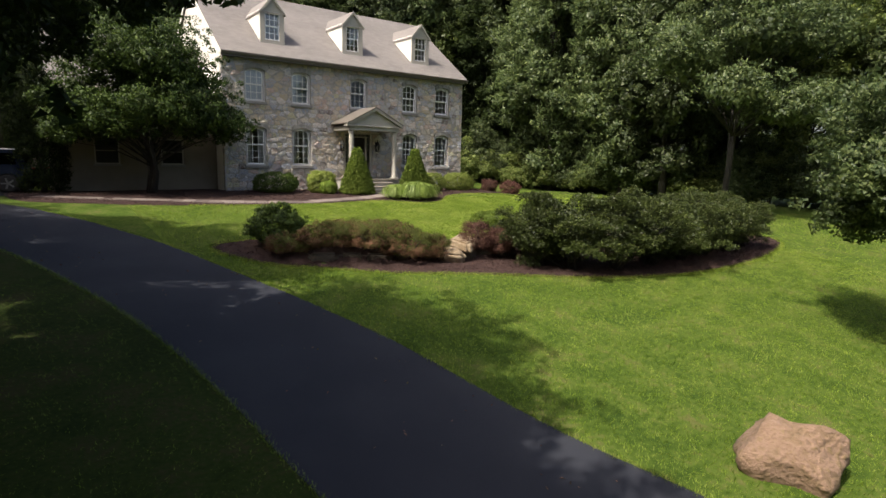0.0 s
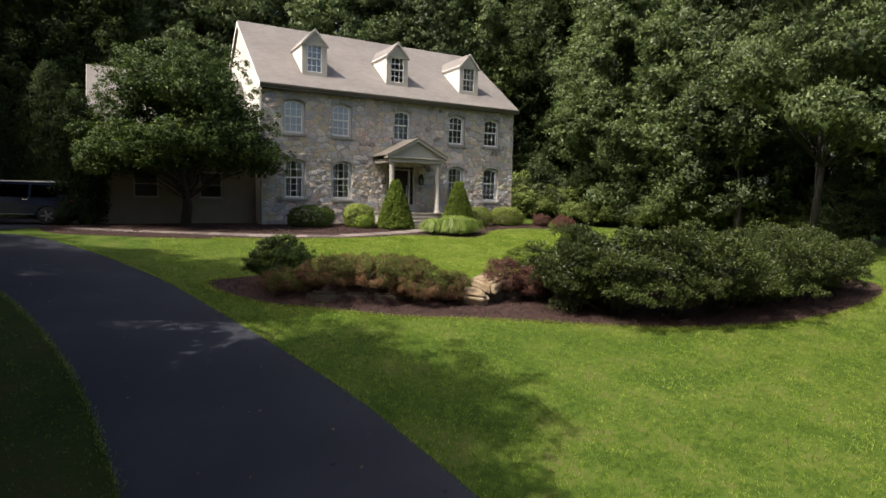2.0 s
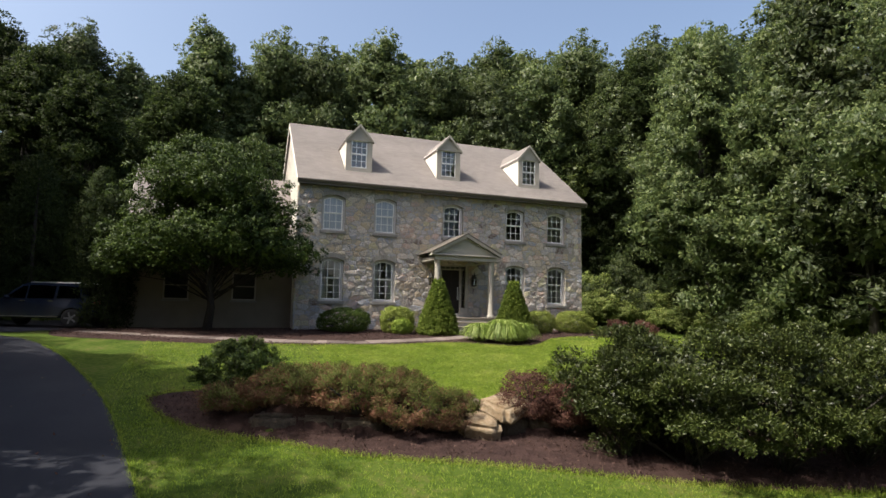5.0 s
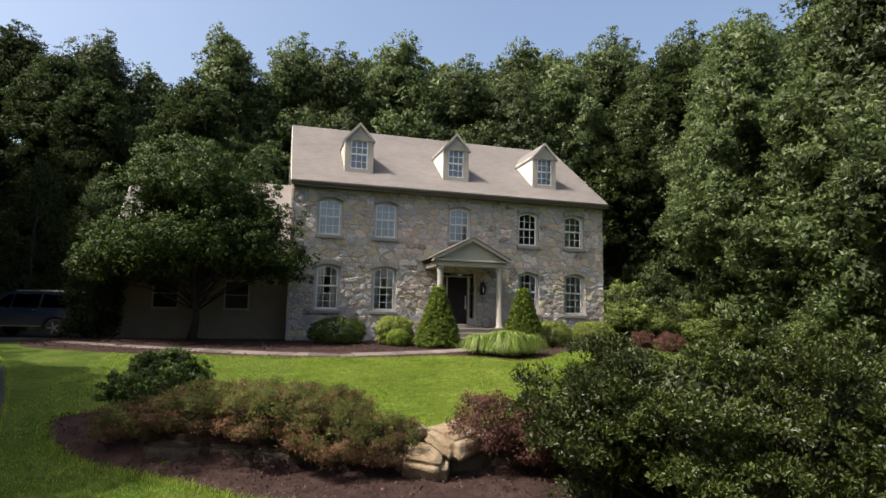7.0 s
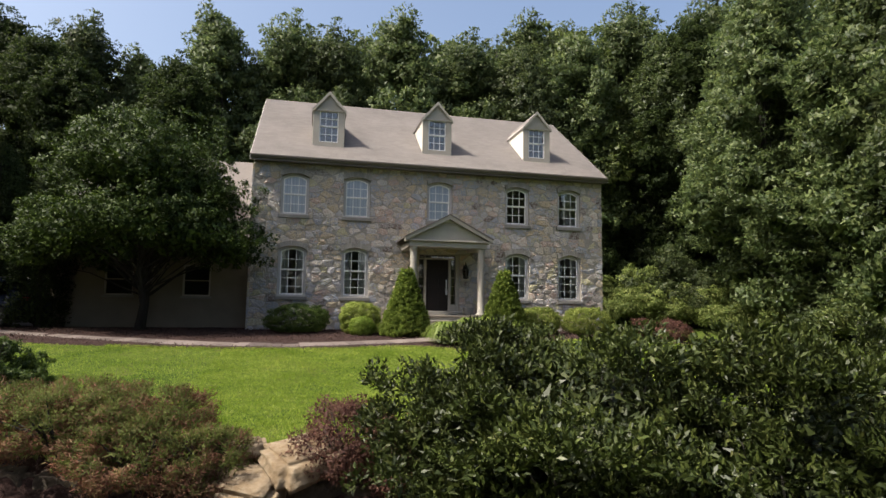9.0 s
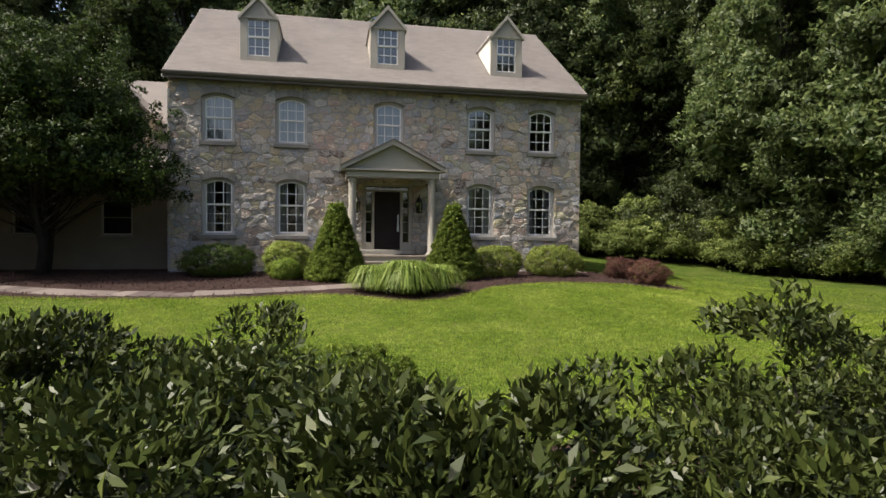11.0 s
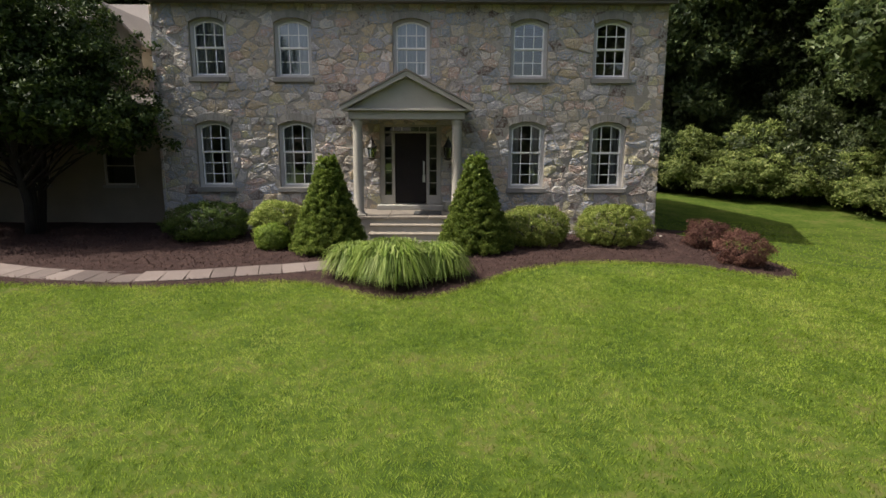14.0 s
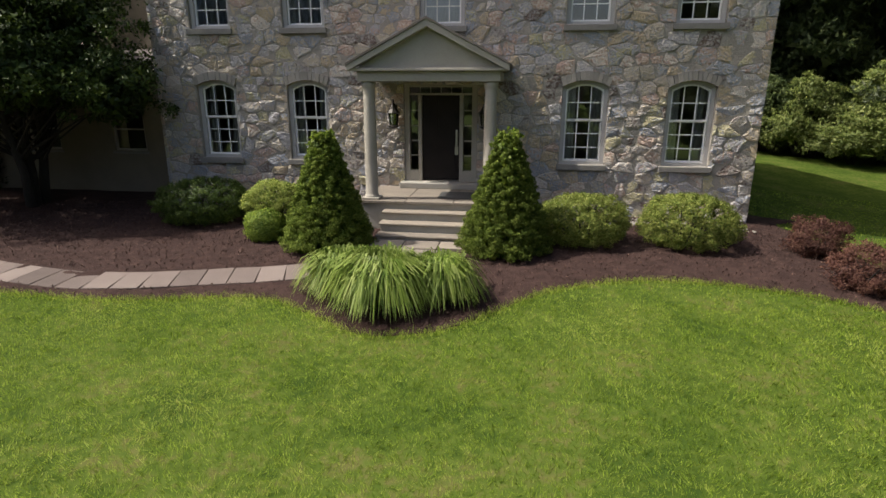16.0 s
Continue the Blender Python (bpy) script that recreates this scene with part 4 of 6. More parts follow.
# ---- the wing beside the house
def wing():
    w = tagged(empty("garage_wing"), "stucco wing with a grey shingle roof beside the house", "house wing")
    x0, x1, y0, zr, yr = 1.1, FX0 - 0.002, 31.6, 7.42, 34.9
    ze = 3.5
    hl = [(2.7, 3.7, 1.3, 2.5), (5.4, 6.4, 1.3, 2.5)]
    for piece in wall_with_holes(x0, x1, -0.3, ze, y0, y0 + 0.3, hl):
        part("wing_wall", boxes([piece]), M["stucco"], w, "tan stucco wall")
    part("wing_side_wall", boxes([(x0, x0 + 0.3, y0 + 0.3, 2 * yr - y0, -0.3, ze)]), M["stucco"], w, "cream stucco side wall")
    for a, b, c, d in hl:
        mesh_ob("pane", [(a, y0 + 0.1, c), (b, y0 + 0.1, c), (b, y0 + 0.1, d), (a, y0 + 0.1, d)], [(0, 1, 2, 3)], M["shadeglass"], w)
        part("inner_wall", boxes([(a - 0.2, b + 0.2, y0 + 0.9, y0 + 0.95, c - 0.2, d + 0.2)]), M["inside"], w, "interior wall toned dark for the unlit room")
        part("window_frame", boxes([(a, a + 0.06, y0 + 0.05, y0 + 0.12, c, d), (b - 0.06, b, y0 + 0.05, y0 + 0.12, c, d), (a + 0.06, b - 0.06, y0 + 0.05, y0 + 0.12, c, c + 0.06), (a + 0.06, b - 0.06, y0 + 0.05, y0 + 0.12, d - 0.06, d), (a + 0.06, b - 0.06, y0 + 0.06, y0 + 0.11, (c + d) / 2 - 0.02, (c + d) / 2 + 0.02)]), M["trim"], w)
        part("window_sill", boxes([(a - 0.05, b + 0.05, y0 - 0.05, y0 + 0.05, c - 0.08, c - 0.003)], 0.006), M["sill"], w)
    prof = [(y0 - 0.25, ze - 0.05), (yr, zr), (2 * yr - y0 + 0.25, ze - 0.05), (2 * yr - y0 + 0.25, ze - 0.2), (yr, zr - 0.15), (y0 - 0.25, ze - 0.2)]
    part("wing_roof", bm_from([prism(prof, "x", x0 - 0.1, x1)]), M["shingle"], w, "grey shingle roof")
    g = [(y0 + 0.3, ze), (2 * yr - y0 - 0.3, ze), (yr, zr - 0.2)]
    part("wing_gable", bm_from([prism(g, "x", x0, x0 + 0.2)]), M["stucco"], w)
    part("rake_board", bm_from([prism(prof, "x", x0 - 0.13, x0 - 0.102)]), M["trim"], w, "greige rake board")
    # gabled wall dormer beside the main house
    dx0, dx1, zd, zk = 4.9, 6.75, 5.75, 6.75
    part("dormer_wall", boxes([(dx0, dx1, y0 + 0.302, y0 + 0.5, ze - 0.1, zd), (dx0, dx0 + 0.15, y0 + 0.5, 34.4, ze, zd), (dx1 - 0.15, dx1, y0 + 0.5, 34.4, ze, zd)]), M["stucco"], w, "cream stucco dormer")
    part("dormer_gable", bm_from([prism([(dx0, zd), (dx1, zd), ((dx0 + dx1) / 2, zk - 0.1)], "y", y0 + 0.31, y0 + 0.5)]), M["stucco"], w)
    for s in (-1, 1):
        c, e = (dx0 + dx1) / 2, (dx0 + dx1) / 2 + s * ((dx1 - dx0) / 2 + 0.2)
        part("dormer_roof", bm_from([prism([(c, zk - 0.1), (e, zd - 0.3), (e, zd - 0.2), (c, zk)], "y", y0 + 0.1, 34.6)]), M["shingle"], w)


wing()

# ---- plants
def unit(rng, n):
    v = rng.normal(size=(n, 3))
    return v / np.linalg.norm(v, axis=1, keepdims=True)


def leaves(rng, centres, out, size, width=0.5, up=0.6, droop=0.2, outward=0.6, tri=False):
    """Folded diamond leaves: one quad each, base to tip along their growth, faces turned mostly to the sky."""
    n = len(centres)
    d = unit(rng, n) + out * outward - np.array([0, 0, droop])
    d /= np.linalg.norm(d, axis=1, keepdims=True)
    nrm = unit(rng, n) + np.array([0, 0, up]) + out * 0.4
    side = np.cross(d, nrm)
    side /= np.linalg.norm(side, axis=1, keepdims=True) + 1e-6
    nn = np.cross(side, d)
    s = (size * rng.uniform(0.65, 1.3, n))[:, None]
    c = centres
    if tri:
        return np.stack([c - d * s * 0.4 + side * s * width * 0.5, c + d * s * 0.6, c - d * s * 0.4 - side * s * width * 0.5], 1)
    return np.stack([c - d * s * 0.5, c + side * s * width * 0.5 + nn * s * 0.1, c + d * s * 0.5 - nn * s * 0.08, c - side * s * width * 0.5 + nn * s * 0.1], 1)


def clumps_in(rng, n, centre, radii, rough=0.3, shell=0.55, lobes=3.0):
    """Clump centres towards the outside of an uneven rounded body."""
    u = unit(rng, n)
    off = rng.uniform(0, 50)
    lump = np.array([noise.noise(Vector((a * lobes * 0.5 + off, b * lobes * 0.5, c * lobes * 0.5))) for a, b, c in u])
    r = (shell + (1 - shell) * rng.random(n) ** 0.6) * (1 + rough * 1.6 * lump)
    return np.array(centre) + u * r[:, None] * np.array(radii), u


def leafy(rng, cl, u, per, spread, size, tri=True, **kw):
    n = len(cl)
    k = unit(rng, n * per) * (rng.random(n * per) ** 0.4)[:, None] * spread
    k[:, 2] *= 0.7
    c = np.repeat(cl, per, 0) + k
    o = k / (np.linalg.norm(k, axis=1, keepdims=True) + 1e-6) * 0.6 + np.repeat(u, per, 0) * 0.4
    return leaves(rng, c, o, size, tri=tri, **kw), o + np.repeat(u, per, 0) * 0.35 + np.array((0, 0, 0.2))


def tube(points, radii, n=7):
    """Verts and faces of a tapered limb along points."""
    v, f = [], []
    pts = [Vector(p) for p in points]
    for i, p in enumerate(pts):
        d = (pts[min(i + 1, len(pts) - 1)] - pts[max(i - 1, 0)]).normalized()
        a = d.orthogonal().normalized()
        b = d.cross(a)
        for k in range(n):
            t = 2 * math.pi * k / n
            v.append(p + (a * math.cos(t) + b * math.sin(t)) * radii[i])
    for i in range(len(pts) - 1):
        for k in range(n):
            f.append((i * n + k, i * n + (k + 1) % n, (i + 1) * n + (k + 1) % n, (i + 1) * n + k))
    f.append(tuple(range(n - 1, -1, -1)))
    f.append(tuple(range((len(pts) - 1) * n, len(pts) * n)))
    return v, f


def wood(rng, height, r0, targets, first=0.25, lean=0.3, stems=1):
    """Trunk with limbs that reach towards the given clump centres."""
    pieces = []
    for s in range(stems):
        a = rng.uniform(0, 6.28)
        top = Vector((math.cos(a) * lean * (1 + s), math.sin(a) * lean * (1 + s), height))
        pts = [Vector((0.12 * s * math.cos(a), 0.12 * s * math.sin(a), -0.25))]
        for k in range(1, 7):
            t = k / 6
            pts.append(pts[0].lerp(top, t) + Vector((rng.uniform(-1, 1), rng.uniform(-1, 1), 0)) * 0.02 * height)
        rad = [r0 * 1.35] + [r0 * (1 - 0.85 * k / 6) for k in range(1, 7)]
        pieces.append(tube(pts, rad, 9))
        mine = targets[s::stems]
        for tgt in mine:
            t = min(0.92, max(first, (tgt[2] / height) * rng.uniform(0.45, 0.75)))
            i = int(t * 6)
            base = pts[i].lerp(pts[min(i + 1, 6)], t * 6 - i)
            end = Vector(tgt)
            mid = base.lerp(end, 0.5) + Vector((rng.uniform(-0.1, 0.1), rng.uniform(-0.1, 0.1), 0.08)) * (end - base).length
            rr = rad[i] * 0.3
            pieces.append(tube([base, mid, end], [rr, rr * 0.6, rr * 0.15], 5))
    return pieces


def bough_tree(name, at, crown_c, crown_r, boughs, per_bough, per, size, leaf, label, trunk_r=0.3, seed=1, stems=1, group="", bough_r=0.36, hang=(), flat=0.75, lean=0.3, dome=0.0, core=0):
    """A tree whose crown is built of rounded boughs, each a shell of leaf clumps, with gaps between them."""
    rng = np.random.default_rng(seed)
    ob = tagged(empty(name, at), label, "tree", group)
    bc, _ = clumps_in(rng, boughs, crown_c, [r * 0.8 for r in crown_r], 0.3, 0.35)
    if dome:
        t, a = rng.random(boughs) ** 1.3, rng.uniform(0, 6.28, boughs)
        rr = (1 - t) ** dome * np.sqrt(rng.uniform(0.25, 1, boughs))
        bc = np.array(crown_c) + np.stack([rr * np.cos(a) * crown_r[0], rr * np.sin(a) * crown_r[1], (2 * t - 1) * crown_r[2]], 1)
    bc = np.concatenate([bc, np.array(hang).reshape(-1, 3)])
    mean = sum(crown_r) / 3
    cls, us = [], []
    for c in bc:
        r = mean * bough_r * rng.uniform(0.7, 1.25)
        cl, u = clumps_in(rng, per_bough, c, (r, r, r * flat), 0.12, 0.5)
        cls.append(cl), us.append(u)
    cl, u = np.concatenate(cls), np.concatenate(us)
    cl[:, 2] = np.maximum(cl[:, 2], 0.3)
    ends = np.array((0, 0, crown_c[2] - crown_r[2] * 0.3)) + (bc - np.array((0, 0, crown_c[2] - crown_r[2] * 0.3))) * 0.86
    part("trunk", bm_from(wood(rng, crown_c[2] + crown_r[2] * 0.55, trunk_r, ends[rng.permutation(len(ends))[:max(14, len(ends) // 2)]], 0.2, stems=stems, lean=lean)), M["bark"], ob, "dark bark trunk with limbs", True)
    quads, soft = leafy(rng, cl, u, per, mean * bough_r * 0.3, size, width=0.7)
    if core:
        inner = np.array((0, 0, crown_c[2])) + (np.repeat(bc, core, 0) - np.array((0, 0, crown_c[2]))) * rng.uniform(0.4, 0.85, (len(bc) * core, 1)) + rng.normal(0, mean * 0.06, (len(bc) * core, 3))
        o = unit(rng, len(inner))
        quads = np.concatenate([quads, leaves(rng, inner, o, size * 1.9, width=0.8, tri=True)])
        soft = np.concatenate([soft, o])
    quad_ob("crown", (quads, soft), leaf, ob, "leafy crown", 3)
    return ob


def cloud_crown(rng, lobes, knobs_per_m2, per, knob, size, core=30, width=0.6, face_up=0.25):
    """Leaves of a crown made of rounded lobes (cx, cy, cz, rx, ry, rz): knobs of leaves over each lobe's shell and a dark leafy inside."""
    quads, soft = [], []
    for cx, cy, cz, rx, ry, rz in lobes:
        c, r = np.array((cx, cy, cz)), np.array((rx, ry, rz))
        p = (rx * ry + ry * rz + rx * rz) / 3
        n = max(6, int(knobs_per_m2 * 12.57 * p))
        u = unit(rng, n)
        u[:, 2] = np.where(u[:, 2] < -0.45, -u[:, 2], u[:, 2])
        lump = np.array([noise.noise(Vector((a * 1.7 + cx * 3.1, b * 1.7 + cy, e * 1.7 + cz))) for a, b, e in u])
        kc = c + u * r * (rng.uniform(0.6, 1.08, n) * (1 + 0.55 * lump))[:, None]
        kr = knob * rng.uniform(0.55, 1.25, n)
        d = unit(rng, n * per) + np.repeat(u, per, 0) * 0.55 + np.array((0, 0, face_up))
        d /= np.linalg.norm(d, axis=1, keepdims=True)
        at = np.repeat(kc, per, 0) + d * np.repeat(kr, per)[:, None] * (rng.random((n * per, 1)) ** 0.35) * np.array((1, 1, 0.75))
        quads.append(leaves(rng, at, d, size, width=width, outward=0.9, droop=0.1, tri=True))
        soft.append(d + np.repeat(u, per, 0) * 0.5 + np.array((0, 0, 0.15)))
        m = int(core * p * 6)
        ui = unit(rng, m)
        quads.append(leaves(rng, c + ui * r * rng.uniform(0.15, 0.68, (m, 1)), ui, size * 1.7, width=0.8, tri=True))
        soft.append(ui)
    return np.concatenate(quads), np.concatenate(soft)


def cloud_tree(name, at, lobes, label, leaf, seed, trunk_r=0.2, stems=1, lean=0.3, group="", limbs=3, first=0.2, **kw):
    """A tree whose limbs carry rounded lobes of leaves with dark gaps between them."""
    rng = np.random.default_rng(seed)
    ob = tagged(empty(name, at), label, "tree", group)
    top = max(l[2] + l[5] * 0.4 for l in lobes)
    ends = [(l[0] + l[3] * q[0] * 0.6, l[1] + l[4] * q[1] * 0.6, l[2] + l[5] * q[2] * 0.5) for l in lobes for q in unit(rng, limbs)]
    part("trunk", bm_from(wood(rng, top, trunk_r, ends, first, stems=stems, lean=lean)), M["bark"], ob, "dark bark trunk with limbs", True)
    quad_ob("crown", cloud_crown(rng, lobes, **kw), leaf, ob, "leafy crown", 3)
    return ob


def forest_lobes(rng, height, radius, base, n):
    """Uneven upright lobes stacked into a tall woodland crown, widest below the middle."""
    out = []
    for k in range(n):
        t = (k + 0.5) / n
        z = base + (height - base) * (1 - (1 - t) ** 1.05)
        wide = radius * min(1.0, 0.62 + 1.1 * t) * (1 - max(0.0, (t - 0.4) / 0.6) ** 2.2 * 0.75)
        a = k * 2.4 + rng.uniform(-0.7, 0.7)
        r = radius * rng.uniform(0.2, 0.42)
        d = max(0.0, wide - r * 0.6) * rng.uniform(0.5, 1.12)
        out.append((d * math.cos(a), d * math.sin(a), z - r * 0.4, r * rng.uniform(0.8, 1.25), r * rng.uniform(0.8, 1.25), r * rng.uniform(0.85, 1.7)))
    out.append((0, 0, height - radius * 0.4, radius * 0.24, radius * 0.24, radius * 0.44))
    return out


def at_ground(x, y, dz=0.0):
    return (x, y, float(gz(x, y)) + dz)


# small ornamental tree before the wing
# flat back lobes are added to keep sun off the wing wall
GARDEN = [(0.0, -0.1, 6.0, 2.75, 2.2, 1.5), (-1.3, -0.2, 5.4, 1.6, 1.6, 1.1), (1.7, -0.3, 5.1, 1.3, 1.3, 1.1), (2.2, -0.5, 3.6, 1.75, 1.3, 1.45), (3.1, -0.55, 2.8, 1.25, 1.1, 1.05), (1.4, -1.1, 3.1, 1.3, 1.2, 1.1), (-2.2, -0.6, 3.0, 1.5, 1.4, 1.1), (-3.0, -0.3, 2.6, 1.0, 1.1, 0.95), (-1.0, -1.0, 2.7, 1.2, 1.2, 0.8), (-0.2, 0.9, 4.2, 2.0, 1.0, 1.8), (0.6, -0.9, 4.3, 1.2, 1.0, 0.8), (-2.2, 1.0, 4.4, 1.6, 0.9, 1.3), (-3.0, 0.8, 3.2, 1.2, 0.9, 1.1), (0.2, 1.2, 2.9, 1.8, 0.7, 1.0), (2.0, 0.2, 4.6, 1.4, 0.7, 1.2), (-1.6, 1.2, 2.6, 1.5, 0.7, 0.9), (0.2, 0.0, 4.6, 2.0, 1.4, 1.2), (0.0, -2.3, 3.4, 1.8, 1.3, 1.1), (-1.6, -2.1, 3.0, 1.4, 1.2, 1.0), (1.9, -2.0, 3.2, 1.5, 1.2, 1.1), (0.2, -1.8, 5.3, 1.9, 1.2, 1.0), (-0.8, 1.65, 4.2, 1.4, 0.4, 1.2), (0.9, 1.65, 3.3, 1.3, 0.4, 1.0), (2.2, 0.9, 3.0, 1.2, 0.7, 0.9), (0.0, 1.7, 2.9, 1.3, 0.4, 0.8), (0.2, 1.65, 5.2, 1.6, 0.4, 1.0), (-2.4, 1.6, 3.6, 1.2, 0.4, 1.0)]
cloud_tree("ornamental_tree", at_ground(4.5, 29.45), GARDEN, "dense dark green multi-stemmed garden tree on mulch", M["leaf_garden"], 11, 0.13, 3, 0.45, knobs_per_m2=2.6, per=60, knob=0.36, size=0.1, core=70)

# woods: a few tree forms, copied
FORMS = []
for i, (h, r, base, n, leaf) in enumerate(((21.2, 4.6, 2.6, 42, "leaf_forest"), (20.4, 4.2, 2.2, 40, "leaf_forest"), (22.2, 4.6, 3.0, 42, "leaf_dark"), (20.2, 4.4, 2.4, 40, "leaf_light"), (17.2, 4.6, 2.6, 34, "leaf_forest"), (21, 4.4, 2.0, 26, "leaf_forest"))):
    FORMS.append(cloud_tree("woodland_tree", (0, 0, 0), forest_lobes(random.Random(30 + i), h, r, base, n), "tall green broadleaf tree at the edge of the woods", M[leaf], 30 + i, 0.24, group="woodland trees", limbs=1, knobs_per_m2=1.5 if i < 5 else 0.6, per=24 if i < 5 else 18, knob=0.6, size=0.24 if i < 5 else 0.42, core=26))
wrng = random.Random(8)
SPOTS = []
for x, top in ((-23, 21), (-16.5, 21.5), (-10.5, 19.8), (-6.3, 19.4), (-3.0, 19.2), (3.2, 22.6), (6.9, 21.6), (10.4, 21.4), (16.8, 24.2), (21.6, 22.3), (28.1, 26.2), (33, 24.4), (39, 28), (45, 28.5), (51, 29), (57, 30), (63, 31)):
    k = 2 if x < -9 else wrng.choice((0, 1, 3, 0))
    y = 52 + wrng.uniform(-1.2, 1.2)
    SPOTS.append((x, y, k, (top - 0.4) / (22.0, 21.2, 23.0, 21.0)[k]))
for x in range(-20, 74, 6):
    SPOTS.append((x + wrng.uniform(-1.5, 1.5), 61 + wrng.uniform(-2, 2), 5, (20.5 + 0.22 * (x + 10) + wrng.uniform(-1, 1)) / 22.6))
for y in range(23, 52, 6):
    for x in (38, 46):
        SPOTS.append((x + wrng.uniform(-2, 2) + (1 if y > 38 else 0), y + wrng.uniform(-2, 2), wrng.choice((0, 1, 2, 3, 4)) if x < 40 else 5, wrng.uniform(0.95, 1.15)))
# left trees beyond view are added to shade; form 2 carries shade in colour
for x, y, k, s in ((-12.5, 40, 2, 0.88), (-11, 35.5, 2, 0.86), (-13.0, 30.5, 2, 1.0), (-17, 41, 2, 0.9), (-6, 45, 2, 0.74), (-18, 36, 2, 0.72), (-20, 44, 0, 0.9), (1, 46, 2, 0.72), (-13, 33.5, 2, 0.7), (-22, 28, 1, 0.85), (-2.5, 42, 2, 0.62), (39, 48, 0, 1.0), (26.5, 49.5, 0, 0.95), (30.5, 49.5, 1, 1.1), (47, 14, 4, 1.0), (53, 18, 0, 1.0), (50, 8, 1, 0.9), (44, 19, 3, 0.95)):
    SPOTS.append((x, y, k, s))
# drive-shading row, plus unseen woods added behind the viewer to darken window reflections
SHADE = [(-10.5, 28.3, 4, 0.8), (-8, 0, 4, 0.95), (-11, 7, 0, 0.9), (-13, 15, 1, 0.85), (-14, 23, 4, 0.85), (-1.5, -6, 4, 1.0), (-8, -10, 1, 0.95), (31, -3, 0, 0.95), (36, -8, 1, 0.95), (39, 2, 0, 1.0), (46, -3, 2, 1.0)]
for i in range(13):
    SHADE.append((-26 + i * 7 + wrng.uniform(-1.5, 1.5), -19 + 0.25 * abs(i - 4) * (1 if i > 4 else 0) + wrng.uniform(-3, 3), 5, wrng.uniform(0.55, 0.68)))
for x, y, k, s in SPOTS + SHADE:
    copy_thing(FORMS[k], pose(x, y, float(gz(x, y)) - 0.1, wrng.uniform(-3, 3), wrng.uniform(-3, 3), wrng.uniform(0, 360)) @ Matrix.Diagonal((s, s, s * wrng.uniform(0.97, 1.02), 1)))
for i, ob in enumerate(FORMS):
    ob.matrix_world = pose(*((-27, 50, 0.2), (-30, 38, 0.1), (64, 44, 0.3), (58, 30, 0.1), (-26, 20, -0.5), (-34, -12, -4))[i])
# trees out of view, lobes placed so their shadows cover drive and car
for (x, y), seed, lobes in (
        ((-4.3, 9.0), 62, [(0, 0, 13.5, 2.2, 1.9, 2.0), (0.3, -2.2, 11.5, 2.0, 1.8, 1.8), (0.2, 1.7, 12.0, 1.6, 1.4, 1.6), (0.8, -3.2, 9.0, 1.7, 1.6, 1.5), (0, 0, 9.5, 2.8, 2.8, 2.4), (0.6, 2.0, 7.2, 2.3, 2.2, 1.8), (1.4, -1.2, 6.2, 2.0, 2.2, 1.6), (1.2, 2.4, 4.6, 1.8, 1.8, 1.3), (-1.6, -1.0, 11.0, 2.2, 2.2, 2.0), (-1.8, 1.4, 8.0, 2.2, 2.2, 2.0), (2.2, 4.2, 6.0, 2.0, 1.7, 1.5), (-0.5, 4.4, 8.5, 1.8, 1.7, 1.6), (2.6, 0.5, 4.4, 1.6, 1.8, 1.0), (3.1, 1.6, 8.0, 1.8, 1.8, 1.5), (3.2, -0.4, 8.0, 1.8, 1.8, 1.5), (3.1, -1.8, 7.0, 1.7, 1.6, 1.4), (1.6, 2.6, 12.0, 1.1, 1.0, 1.0)]),
        ((-5.55, 16.3), 63, [(1.0, -1.5, 13.0, 1.6, 1.4, 1.6), (0.2, 1.8, 12.6, 2.0, 1.8, 1.8), (0, 0, 9.0, 2.8, 3.0, 2.4), (0.5, 0, 6.0, 2.6, 2.8, 2.0), (1.2, -1.2, 10.4, 1.8, 1.6, 1.8), (-1.2, 0.6, 11.5, 2.2, 2.2, 2.0), (1.8, 1.4, 4.2, 1.8, 2.0, 1.2), (4.3, -1.5, 8.0, 1.7, 1.6, 1.5), (3.8, 1.3, 8.0, 1.9, 1.9, 1.5)]),
        ((-7.0, 20.3), 64, [(0, 0, 11.5, 2.0, 1.8, 1.8), (0.2, 0.6, 8.4, 2.6, 2.4, 2.2), (0.8, 0, 5.6, 2.3, 2.4, 1.8), (-1.6, 0.4, 9.6, 2.0, 2.2, 2.0), (3.6, 0.3, 7.0, 1.8, 1.7, 1.4)]),
        ((-8.4, 24.2), 65, [(0, 0, 8.6, 2.2, 2.0, 1.8), (0.3, 0.5, 5.8, 2.4, 2.4, 1.8), (-1.4, 0, 7.4, 2.2, 2.2, 2.0)]),
        ((-7.6, 31.0), 66, [(0, 0, 9.5, 2.6, 2.4, 2.0), (0.6, 1.2, 6.4, 2.4, 2.4, 1.8), (0.8, -1.4, 6.0, 2.2, 2.2, 1.6), (-0.4, 0.6, 12.0, 2.2, 2.2, 1.8), (1.2, 0.2, 3.6, 2.0, 2.6, 1.2)])):
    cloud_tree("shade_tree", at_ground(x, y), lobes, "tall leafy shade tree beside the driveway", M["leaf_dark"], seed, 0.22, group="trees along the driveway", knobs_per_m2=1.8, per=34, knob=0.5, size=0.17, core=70)
